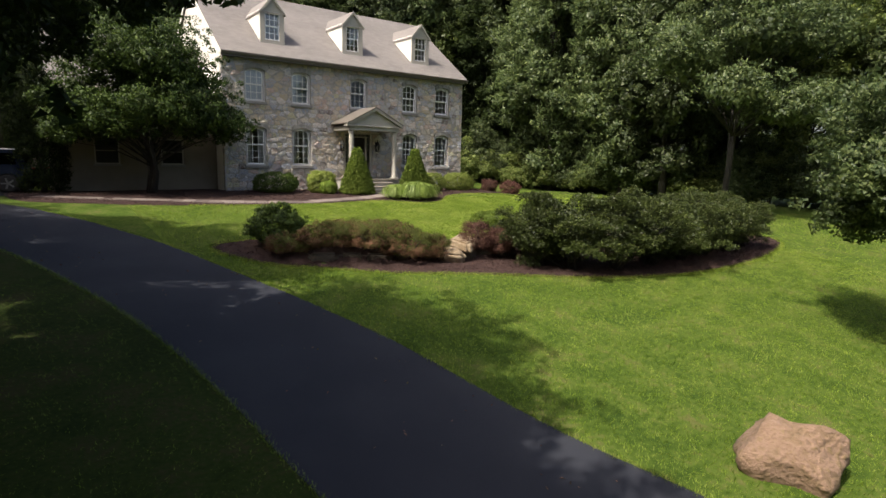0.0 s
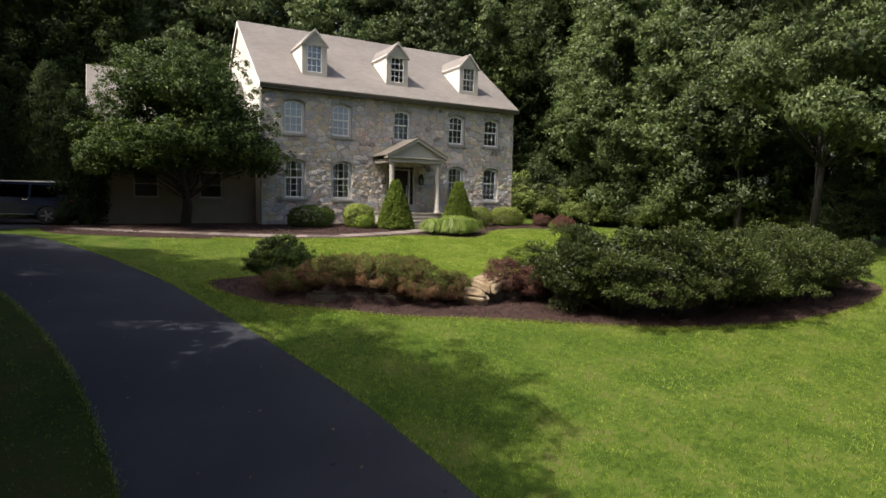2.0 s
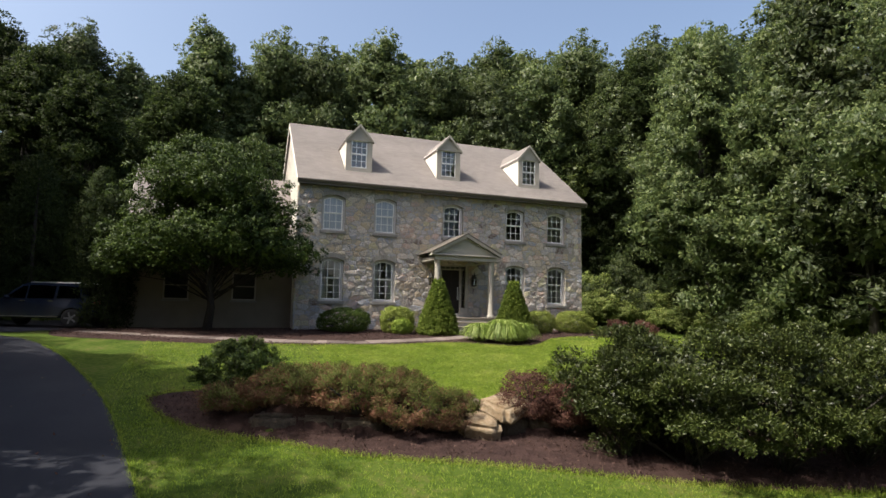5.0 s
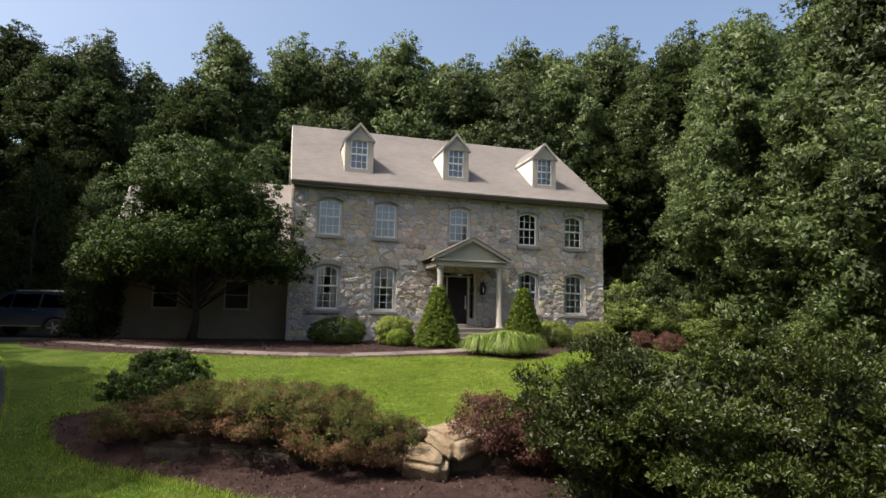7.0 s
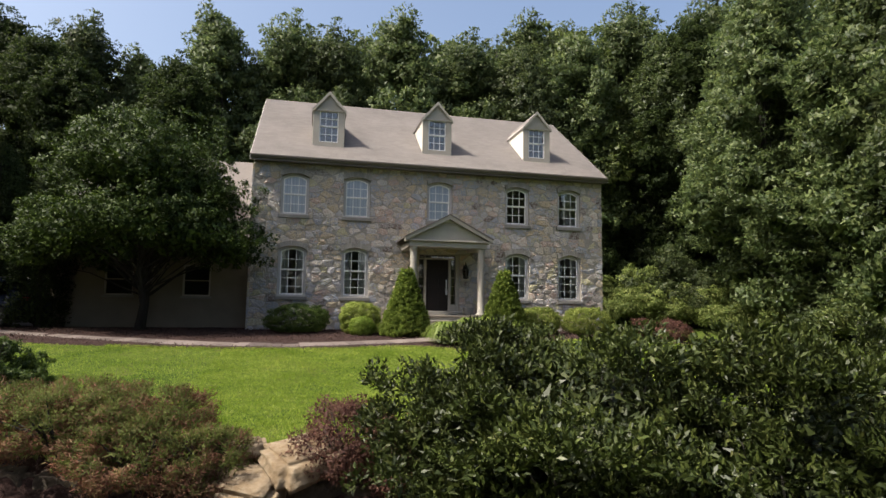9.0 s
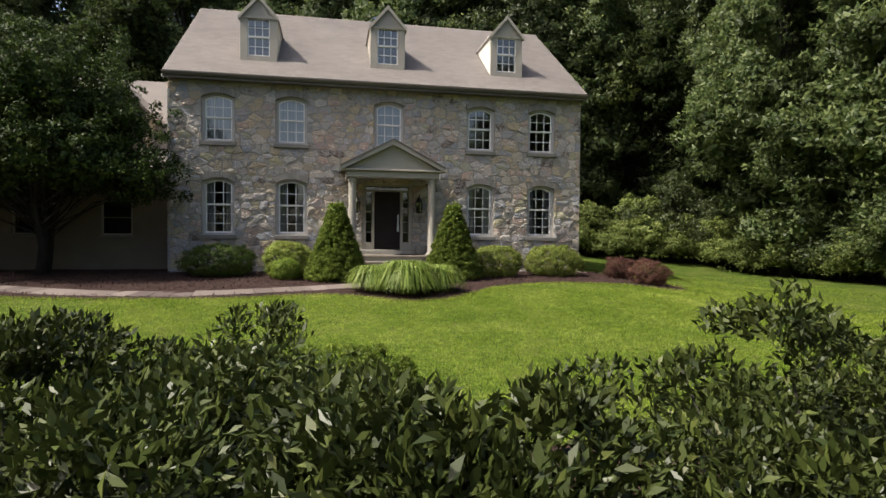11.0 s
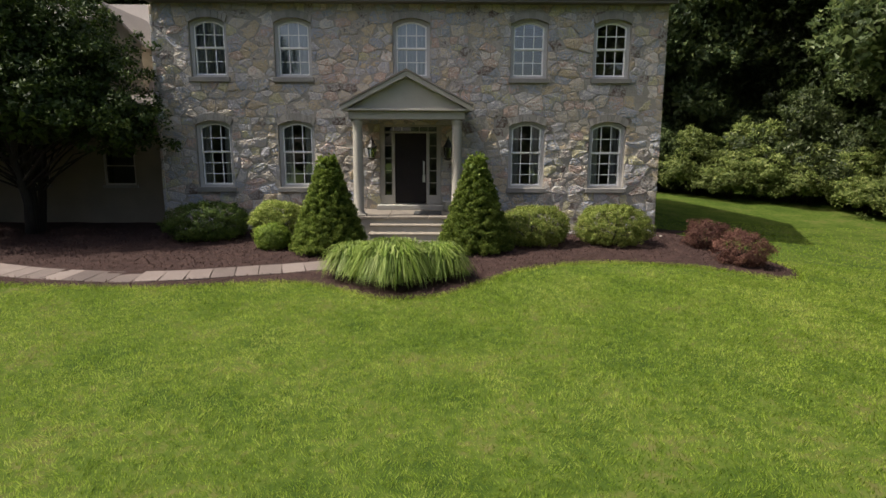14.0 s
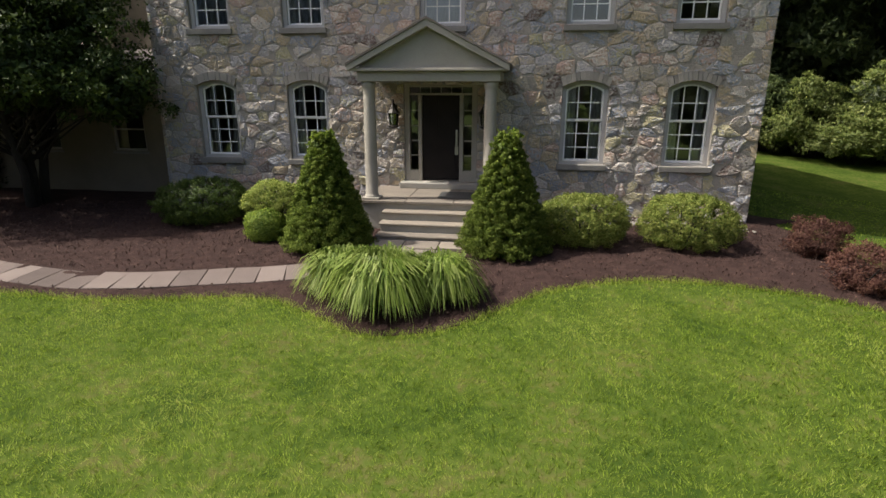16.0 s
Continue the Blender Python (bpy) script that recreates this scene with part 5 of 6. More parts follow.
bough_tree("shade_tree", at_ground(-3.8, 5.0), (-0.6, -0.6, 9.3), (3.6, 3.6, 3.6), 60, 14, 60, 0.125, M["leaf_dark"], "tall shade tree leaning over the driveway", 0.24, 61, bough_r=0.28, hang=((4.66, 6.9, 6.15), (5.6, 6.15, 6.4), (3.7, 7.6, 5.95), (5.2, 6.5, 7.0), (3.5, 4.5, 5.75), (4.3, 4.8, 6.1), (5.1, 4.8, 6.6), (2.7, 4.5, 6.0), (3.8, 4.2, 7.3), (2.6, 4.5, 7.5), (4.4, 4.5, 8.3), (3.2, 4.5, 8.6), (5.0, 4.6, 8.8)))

# broad tree pair on the far lawn and the small tree near the boulder
FAR = [(-3.6, -2.2, 6.2, 2.4, 2.2, 1.3), (-1.2, -3.6, 5.4, 2.4, 2.2, 1.2), (2.2, -3.2, 5.8, 2.6, 2.2, 1.3), (4.6, -0.6, 6.4, 2.4, 2.4, 1.4), (-4.8, 0.6, 8.2, 2.4, 2.4, 1.5), (-2.4, -2.6, 9.2, 2.8, 2.4, 1.7), (1.6, -3.2, 9.4, 2.8, 2.4, 1.7), (4.6, -1.6, 9.8, 2.6, 2.4, 1.6), (-3.4, -0.8, 12.4, 2.8, 2.6, 1.8), (0.6, -2.2, 13.2, 3.0, 2.6, 1.9), (3.8, -0.4, 12.8, 2.6, 2.6, 1.8), (-1.2, 0.2, 15.8, 2.8, 2.6, 1.9), (2.0, 0.4, 16.6, 2.4, 2.4, 1.7), (0.4, 2.4, 9.0, 3.6, 2.4, 3.4)]
cloud_tree("spreading_tree", at_ground(33, 19), FAR, "large spreading tree with twin trunks on the far lawn", M["leaf_forest"], 51, 0.15, 2, 0.8, first=0.25, knobs_per_m2=1.9, per=34, knob=0.55, size=0.17, core=26)
bough_tree("young_tree", at_ground(15.2, 5.6), (0, 0, 4.2), (2.5, 2.5, 2.8), 60, 20, 44, 0.1, M["leaf_forest"], "young fine-leaved tree standing on the lawn", 0.08, 52, bough_r=0.32, core=30)


def arborvitae(x, y, h, r, seed):
    """A dense dark evergreen column."""
    rng = np.random.default_rng(seed)
    ob = tagged(empty("arborvitae", at_ground(x, y)), "tall dark green columnar evergreen beside the wing", "conifer", "evergreen screen")
    n = 700
    t, a = rng.random(n), rng.uniform(0, 6.28, n)
    rad = r * np.minimum(1, 1.9 * (1 - t) ** 0.7) * (0.75 + 0.3 * rng.random(n))
    cl = np.stack([rad * np.cos(a), rad * np.sin(a), 0.15 + t * (h - 0.3)], 1)
    u = np.stack([np.cos(a), np.sin(a), np.full(n, 0.8)], 1)
    part("trunk", bm_from([tube([(0, 0, -0.1), (0, 0, h * 0.5), (0, 0, h * 0.95)], [0.12, 0.08, 0.02], 7)]), M["bark"], ob)
    quad_ob("foliage", leafy(rng, cl, u, 26, 0.3, 0.14, width=0.35, outward=1.0, droop=-0.5), M["leaf_dark"], ob, "", 3)


for i, (x, y, h, r) in enumerate(((0.75, 31.3, 5.6, 0.85), (-0.6, 36.2, 7.5, 1.3), (-3.5, 37.0, 8.0, 1.4), (-6.5, 37.5, 8.0, 1.5))):
    arborvitae(x, y, h, r, 170 + i)


def shrub(name, at, radii, n_clumps, per, spread, size, leaf, label, category, seed, group="", width=0.5, rough=0.15, shell=0.6, lift=0.5, low_leaf=None, knobs=None, coarse=False, boxy=0.0, core=0, domes=False, **kw):
    rng = np.random.default_rng(seed)
    ob = tagged(empty(name, at), label, category, group)
    c = (0, 0, radii[2] * lift)
    cl, u = clumps_in(rng, n_clumps, c, radii, rough, shell)
    if knobs:
        kc, ku = clumps_in(rng, knobs[0], c, radii, rough, 0.72)
        k = n_clumps // knobs[0]
        o = unit(rng, k * knobs[0]) * np.array((1, 1, 0.7)) * knobs[1] * rng.uniform(0.6, 1.1, (k * knobs[0], 1))
        if domes:
            o[:, 2] = np.abs(o[:, 2]) * 1.15 - knobs[1] * 0.12
            low = (kc[:, 2] < radii[2] * 0.75) & (rng.random(len(kc)) < 0.7)
            kc[low, 2] = radii[2] * rng.uniform(0.75, 1.5, low.sum())
        cl, u = np.repeat(kc, k, 0) + o, o / knobs[1] * 0.6 + np.repeat(ku, k, 0) * 0.5 + np.array((0, 0, 0.35))
        n_clumps = len(cl)
    if boxy:
        q = (cl - np.array(c)) / np.array(radii)
        full = np.linalg.norm(q, axis=1) / ((np.abs(q) ** boxy).sum(1) ** (1 / boxy) + 1e-6)
        cl = np.array(c) + q * full[:, None] * np.array(radii)
    cl[:, 2] = np.maximum(cl[:, 2], 0.06 + rng.random(n_clumps) * 0.1)
    if core:
        ui = unit(rng, core)
        inner = np.array(c) + ui * np.array(radii) * rng.uniform(0.3, 0.92, (core, 1))
        inner[:, 2] = np.maximum(inner[:, 2], 0.05)
        quad_ob("inner_foliage", (leaves(rng, inner, ui, 0.075, width=0.5, tri=True), ui), leaf, ob, "shaded inner leaves", 3)
    pieces = []
    for t in cl[rng.permutation(n_clumps)[:16]]:
        a = rng.uniform(0, 6.28)
        b = Vector((0.12 * math.cos(a), 0.12 * math.sin(a), -0.1))
        e = Vector(t)
        pieces.append(tube([b, b.lerp(e, 0.5) + Vector((0, 0, 0.05)), e], [0.022, 0.014, 0.005], 5))
    part("branching", bm_from(pieces), M["bark"], ob, "woody stems", True)["kind"] = "stuff"
    if low_leaf:
        low = (cl[:, 2] - 0.3 * cl[:, 1]) < radii[2] * 1.2 + rng.normal(0, 0.13, n_clumps)
        quad_ob("russet_foliage", leafy(rng, cl[low], u[low], per, spread, size, width=width, **kw), low_leaf, ob, "russet lower foliage", 4 if coarse else 3)
        cl, u = cl[~low], u[~low]
    crown = leafy(rng, cl, u, per, spread, size, width=width, tri=not coarse, **kw)
    quad_ob("foliage", crown[0] if coarse else crown, leaf, ob, "", 4 if coarse else 3)
    return ob


# island bed
RH = [(11.75, 13.2, 0.95, 1.06), (12.5, 12.6, 1.2, 1.16), (13.8, 12.15, 1.3, 1.14), (15.4, 12.0, 1.35, 1.1), (17.1, 12.0, 1.35, 1.07), (18.9, 12.2, 1.4, 1.05), (20.7, 12.4, 1.35, 1.03), (16.6, 13.1, 1.2, 0.9), (18.4, 13.4, 1.3, 0.95), (20.3, 13.5, 1.2, 0.95), (12.7, 13.6, 1.0, 0.95), (22.1, 12.7, 1.1, 0.98)]
for i, (x, y, r, h) in enumerate(RH):
    shrub("rhododendron", at_ground(x, y), (r * 0.95, r * 0.95, h * 0.86), 760, 34, 0.11, 0.062, M["leaf_rhodo"], "large glossy dark green rhododendron in the mulch bed", "shrub", 70 + i, "rhododendrons in the island bed", width=0.36, rough=0.25, shell=0.55, lift=1.11, outward=1.2, droop=-0.5, up=0.7, knobs=(40, 0.31), domes=True, coarse=True, boxy=2.8, core=7000)
shrub("boxwood", at_ground(13.16, 16.4), (0.92, 0.88, 0.32), 1350, 44, 0.07, 0.048, M["leaf_box"], "broad rounded bright green boxwood bush", "shrub", 90, width=0.5, rough=0.08, lift=0.95, knobs=(150, 0.11), outward=1.0, droop=-0.6, core=2200)
shrub("boxwood", at_ground(5.72, 17.6), (0.78, 0.74, 0.58), 620, 46, 0.08, 0.055, M["leaf_yew"], "rounded dark green boxwood at the end of the bed", "shrub", 91, width=0.5, rough=0.12, lift=0.9, knobs=(86, 0.17), core=1500)
HE = [(5.75, 16.5, 0.75, 0.3), (6.6, 15.95, 0.85, 0.4), (7.6, 15.45, 0.9, 0.44), (8.55, 15.05, 0.85, 0.44), (7.2, 16.3, 0.85, 0.35), (8.2, 15.8, 0.85, 0.36), (9.15, 14.85, 0.55, 0.4)]
for i, (x, y, r, h) in enumerate(HE):
    shrub("heath_shrub", at_ground(x, y - 0.02, 0.03), (r, r * 0.85, h), 560, 36, 0.1, 0.045, M["leaf_heath"], "low spreading green and russet shrub over the rocks", "shrub", 100 + i, "low shrubs along the rock edge", width=0.3, rough=0.1, lift=0.55, outward=1.3, droop=-0.3, low_leaf=M["leaf_russet"], boxy=2.4, core=700, knobs=(110, 0.1))
for i, (x, y, r, h) in enumerate(((10.62, 14.6, 0.56, 0.42), (11.25, 14.4, 0.52, 0.4))):
    shrub("barberry", at_ground(x, y, 0.1), (r, r * 0.85, h), 190, 50, 0.14, 0.045, M["leaf_red"], "russet red barberry bush beside the rocks", "shrub", 120 + i, "red barberries", width=0.5, rough=0.2, lift=0.7, outward=1.0)

# foundation bed
for i, (x, y, r, h, leaf, lab) in enumerate(((9.75, 28.6, 1.1, 0.54, "leaf_yew", "dark green azalea bush in shade at the house corner"), (11.85, 28.0, 0.75, 0.59, "leaf_azalea", "rounded yellow-green azalea bush"), (11.85, 27.25, 0.38, 0.33, "leaf_box", "small bright green bush"), (18.3, 27.95, 0.92, 0.55, "leaf_azalea", "rounded yellow-green azalea bush"), (20.32, 28.0, 0.96, 0.56, "leaf_azalea", "clipped yellow-green azalea bush"))):
    shrub("azalea", at_ground(x, y), (r * 0.95, r * 0.88, h), 560, 56, 0.1, 0.042, M[leaf], lab, "shrub", 130 + i, "azaleas along the house front", width=0.5, rough=0.1, shell=0.78, lift=0.85, boxy=2.3, core=900)
for i, (x, y, r, h) in enumerate(((22.75, 28.0, 0.5, 0.42), (22.7, 26.1, 0.55, 0.45))):
    shrub("barberry", at_ground(x, y), (r, r, h), 260, 40, 0.12, 0.045, M["leaf_red"], "small russet barberry at the end of the bed", "shrub", 140 + i, "red barberries", width=0.5, rough=0.25, lift=0.8)


def spruce(x, y, h, r, seed):
    rng = np.random.default_rng(seed)
    ob = tagged(empty("dwarf_spruce", at_ground(x, y)), "conical dwarf spruce with dense green needles beside the steps", "conifer", "pair of dwarf spruces")
    n = 760
    t = (np.arange(n) + rng.random(n)) / n
    t = 1 - np.sqrt(1 - t * 0.985)
    a = np.arange(n) * 2.4 + rng.uniform(-0.3, 0.3, n)
    rad = r * ((1 - t) ** 0.85 * (0.8 + 0.2 * rng.random(n)))
    cl = np.stack([rad * np.cos(a), rad * np.sin(a), 0.1 + t * (h - 0.12)], 1)
    part("trunk", bm_from([tube([(0, 0, -0.1), (0, 0, h * 0.5), (0, 0, h * 0.7)], [0.05, 0.03, 0.01], 7)]), M["bark"], ob)
    per = 84
    kr = np.repeat(0.022 + 0.062 * (1 - t) ** 0.6, per)[:, None]
    d = unit(rng, n * per) * np.array((1, 1, 0.75))
    c = np.repeat(cl, per, 0) + d * kr * (rng.random((n * per, 1)) ** 0.2)
    inner = np.repeat(cl, 14, 0) * np.array((0.72, 0.72, 1)) + rng.normal(0, 0.05, (n * 14, 3)) - np.array((0, 0, 0.05))
    quad_ob("inner_foliage", leaves(rng, inner, np.zeros_like(inner), 0.11, width=0.7, tri=True), M["leaf_box"], ob, "inner needles", 3)
    quad_ob("foliage", (leaves(rng, c, d * 0.9 + np.array((0, 0, 0.3)), 0.045, width=0.36, outward=1.0, up=0.5, droop=-0.1, tri=True), d + np.array((0, 0, 0.15))), M["leaf_spruce"], ob, "", 3)


spruce(13.28, 27.0, 2.58, 0.93, 150)
spruce(16.76, 27.15, 2.6, 0.93, 151)


def daylily(x, y, r, h, n, seed):
    """A mound of arching strap leaves."""
    rng = np.random.default_rng(seed)
    ob = tagged(empty("daylily", at_ground(x, y, 0.03)), "mound of arching bright green strap leaves before the steps", "ornamental grass", "daylily clumps")
    sets = {False: [], True: []}
    for _ in range(n):
        a, reach, top = rng.uniform(0, 6.28), r * rng.uniform(0.3, 1.15), h * rng.uniform(0.7, 1.12)
        b = np.array([math.cos(a), math.sin(a), 0])
        s = np.array([-b[1], b[0], 0])
        o = b * r * 0.12 * rng.random() + np.array([rng.normal() * r * 0.1, rng.normal() * r * 0.1, 0])
        line = [o + b * reach * x + np.array([0, 0, top * z]) for x, z in ((0, 0), (0.16, 0.62), (0.4, 1.0), (0.68, 0.86), (0.9, 0.48), (1.02, 0.1 + 0.25 * rng.random()))]
        w = [0.006, 0.009, 0.0105, 0.0095, 0.006, 0.001]
        quads = sets[bool(reach > r * 0.72)]
        for i in range(5):
            quads.append([line[i] - s * w[i], line[i] + s * w[i], line[i + 1] + s * w[i + 1], line[i + 1] - s * w[i + 1]])
    quad_ob("inner_leaves", sets[False], M["leaf_blade"], ob, "upright inner strap leaves")
    quad_ob("outer_leaves", sets[True], M["leaf_blade"], ob, "arching outer strap leaves")


daylily(14.22, 24.9, 0.7, 0.6, 1100, 160)
daylily(15.0, 24.45, 0.84, 0.76, 1500, 161)
daylily(15.85, 24.8, 0.7, 0.62, 1050, 162)

# wood's edge: understory bushes
UR = random.Random(21)


def woodland_bush(at, leaf, label, seed):
    """A bush of uneven rounded sprays, down to the ground."""
    rng = np.random.default_rng(seed)
    r = random.Random(seed)
    ob = tagged(empty("woodland_bush", at), label, "shrub", "bushes at the woods' edge")
    lobes = [(r.uniform(-1.3, 1.3), r.uniform(-1.2, 1.2), r.uniform(0.7, 1.3), r.uniform(0.7, 1.1), r.uniform(0.7, 1.1), r.uniform(0.7, 1.0)) for _ in range(7)]
    lobes += [(r.uniform(-0.6, 0.6), r.uniform(-0.6, 0.6), r.uniform(2.0, 2.7), r.uniform(0.6, 0.9), r.uniform(0.6, 0.9), r.uniform(0.6, 0.9)) for _ in range(3)]
    stems = [tube([(0.1 * l[0], 0.1 * l[1], -0.1), (l[0] * 0.5, l[1] * 0.5, l[2] * 0.6), l[:3]], [0.04, 0.025, 0.01], 5) for l in lobes]
    part("branching", bm_from(stems), M["bark"], ob, "woody stems", True)["kind"] = "stuff"
    quad_ob("foliage", cloud_crown(rng, lobes, 4.0, 30, 0.3, 0.12, core=30), M[leaf], ob, "", 3)
    return ob


BUSHES = [woodland_bush((39.5, 38.5, 0.0), "leaf_bush", "bright green bush at the edge of the woods", 180), woodland_bush((42, 43.5, 0.1), "leaf_forest", "mid green bush at the edge of the woods", 181), woodland_bush((31, 46.5, 0.1), "leaf_dark", "dull green bush at the edge of the woods", 182)]
EDGE = rounded([(25.0, 46.5), (28.6, 44.4), (30.7, 42.8), (33.8, 41.2), (35.4, 38.2), (36.4, 35.6), (37.2, 32.5), (38.0, 28.0), (39.0, 23.0), (40.5, 18.0), (43.0, 14.0)], 3, False)
for i, (ex, ey) in enumerate(EDGE):
    x, y, s = ex + UR.uniform(-0.5, 0.7), ey + UR.uniform(-0.5, 0.7), UR.uniform(0.9, 1.4)
    copy_thing(BUSHES[UR.choice((0, 0, 0, 1)) if x > 29 else UR.choice((1, 2))], pose(x, y, float(gz(x, y)) - 0.05, 0, 0, UR.uniform(0, 360)) @ Matrix.Diagonal((s, s, s * UR.uniform(0.75, 1.2), 1)))
for i in range(46):
    s = UR.uniform(0.8, 1.5)
    if i < 16:
        x, y = 40 + UR.uniform(-0.5, 3), 20 + i * 1.5 + UR.uniform(-1, 1)
    elif i < 26:
        x, y = 27 + (i - 16) * 1.1, 48 - max(0, i - 18) * 0.45 + UR.uniform(-1, 1.5)
    elif i < 36:
        x, y = -28 + (i - 26) * 4.6, 46 + UR.uniform(-2, 2)
        s *= 1.4
    else:
        x, y = -14 + (i - 36) * 6.5, 56 + UR.uniform(-2, 2)
        s *= 2.2
    copy_thing(BUSHES[UR.choice((1, 2, 2))], pose(x, y, float(gz(x, y)) - 0.05, 0, 0, UR.uniform(0, 360)) @ Matrix.Diagonal((s, s, s * UR.uniform(0.8, 1.3), 1)))


# ---- rocks
def boulder(name, at, size, seed, material, label, cuts=9, turn=0.0, rough=0.05, flats=()):
    """A rounded block with flat broken faces."""
    rng = random.Random(seed)
    bm = bmesh.new()
    bmesh.ops.create_icosphere(bm, subdivisions=4, radius=1.0)
    planes = [(Vector(d).normalized(), k) for d, k in flats]
    for _ in range(cuts):
        d = Vector((rng.gauss(0, 1), rng.gauss(0, 1), rng.gauss(0, 0.8))).normalized()
        planes.append((d, rng.uniform(0.55, 0.85)))
    for v in bm.verts:
        for d, k in planes:
            e = v.co.dot(d) - k
            if e > 0:
                v.co -= d * e * 0.94
        v.co += v.co.normalized() * (noise.noise(v.co * 2.2 + Vector((seed, 0, 0))) * rough * 1.5 + noise.noise(v.co * 6 + Vector((0, seed, 0))) * rough * 0.6)
        v.co = Vector((v.co.x * size[0], v.co.y * size[1], v.co.z * size[2]))
    ob = part(name, bm, material, smooth=True)
    ob.matrix_world = pose(*at, 0, 0, turn)
    return tagged(ob, label, "rock")


boulder("boulder", (8.0, 4.8, -2.0), (0.98, 0.72, 0.74), 5, M["redrock"], "large flat-faced reddish sandstone boulder on the lawn", 12, -38, 0.1, (((0.45, 0.5, 1), 0.52), ((-0.25, -0.75, 0.8), 0.5), ((0.35, -0.9, 0.55), 0.55), ((1, 0.1, 0.1), 0.75), ((-1, -0.2, 0.25), 0.78), ((-0.9, 0.5, 0.7), 0.62), ((-0.5, -0.8, -0.3), 0.6), ((0.3, 1, 0.2), 0.7)))
def slab_rock(at, size, seed, material, label, turn=0.0, tilt=(0, 0)):
    """A quarried-looking block: angular, chipped edges, layered sides."""
    rng = random.Random(seed)
    bm = bmesh.new()
    bmesh.ops.create_cube(bm, size=2)
    for v in bm.verts:
        v.co += Vector((rng.uniform(-0.3, 0.1) * v.co.x, rng.uniform(-0.3, 0.1) * v.co.y, rng.uniform(-0.3, 0.1) * v.co.z))
    bmesh.ops.bevel(bm, geom=bm.edges[:], offset=0.24, segments=2, affect="EDGES", clamp_overlap=True)
    bmesh.ops.subdivide_edges(bm, edges=bm.edges[:], cuts=3, use_grid_fill=True)
    for v in bm.verts:
        p = v.co.copy()
        v.co += p.normalized() * (noise.noise(p * 1.6 + Vector((seed * 3.1, 0, 0))) * 0.14 + noise.noise(p * 5 + Vector((0, seed, 0))) * 0.05)
        v.co = Vector((v.co.x * size[0], v.co.y * size[1], v.co.z * size[2]))
    ob = part("edging_rock", bm, material, smooth=True)
    ob.matrix_world = pose(*at, tilt[0], tilt[1], turn)
    return tagged(ob, label, "rock", "stones of the rock edge")


slab_rock((10.14, 14.6, -0.55), (0.42, 0.38, 0.13), 6, M["rock"], "pale tan sandstone slab in the rock edge", 24, (14, -8))
slab_rock((9.62, 14.58, -0.86), (0.46, 0.34, 0.23), 7, M["rock"], "tan sandstone block in the rock edge", -22, (24, 10))
slab_rock((10.2, 14.62, -0.88), (0.34, 0.24, 0.2), 9, M["darkrock"], "dark brown stone under the pale slab", 8)
slab_rock((9.55, 14.95, -0.5), (0.22, 0.16, 0.1), 8, M["rock"], "small pale stone in the rock edge", 10)
for i, (x, l) in enumerate(((6.25, 0.42), (7.0, 0.4), (7.75, 0.42), (8.45, 0.36), (9.15, 0.4), (10.8, 0.36), (11.45, 0.36))):
    y = float(wall_line(x)) + 0.22
    slab_rock((x, y, float(gz(x, y - 0.4)) + 0.1), (l, 0.2, 0.2), 20 + i, M["darkrock"], "brown stone in the low rock edge, toned dark for the shade under the shrubs", -18 + (i * 37) % 9)


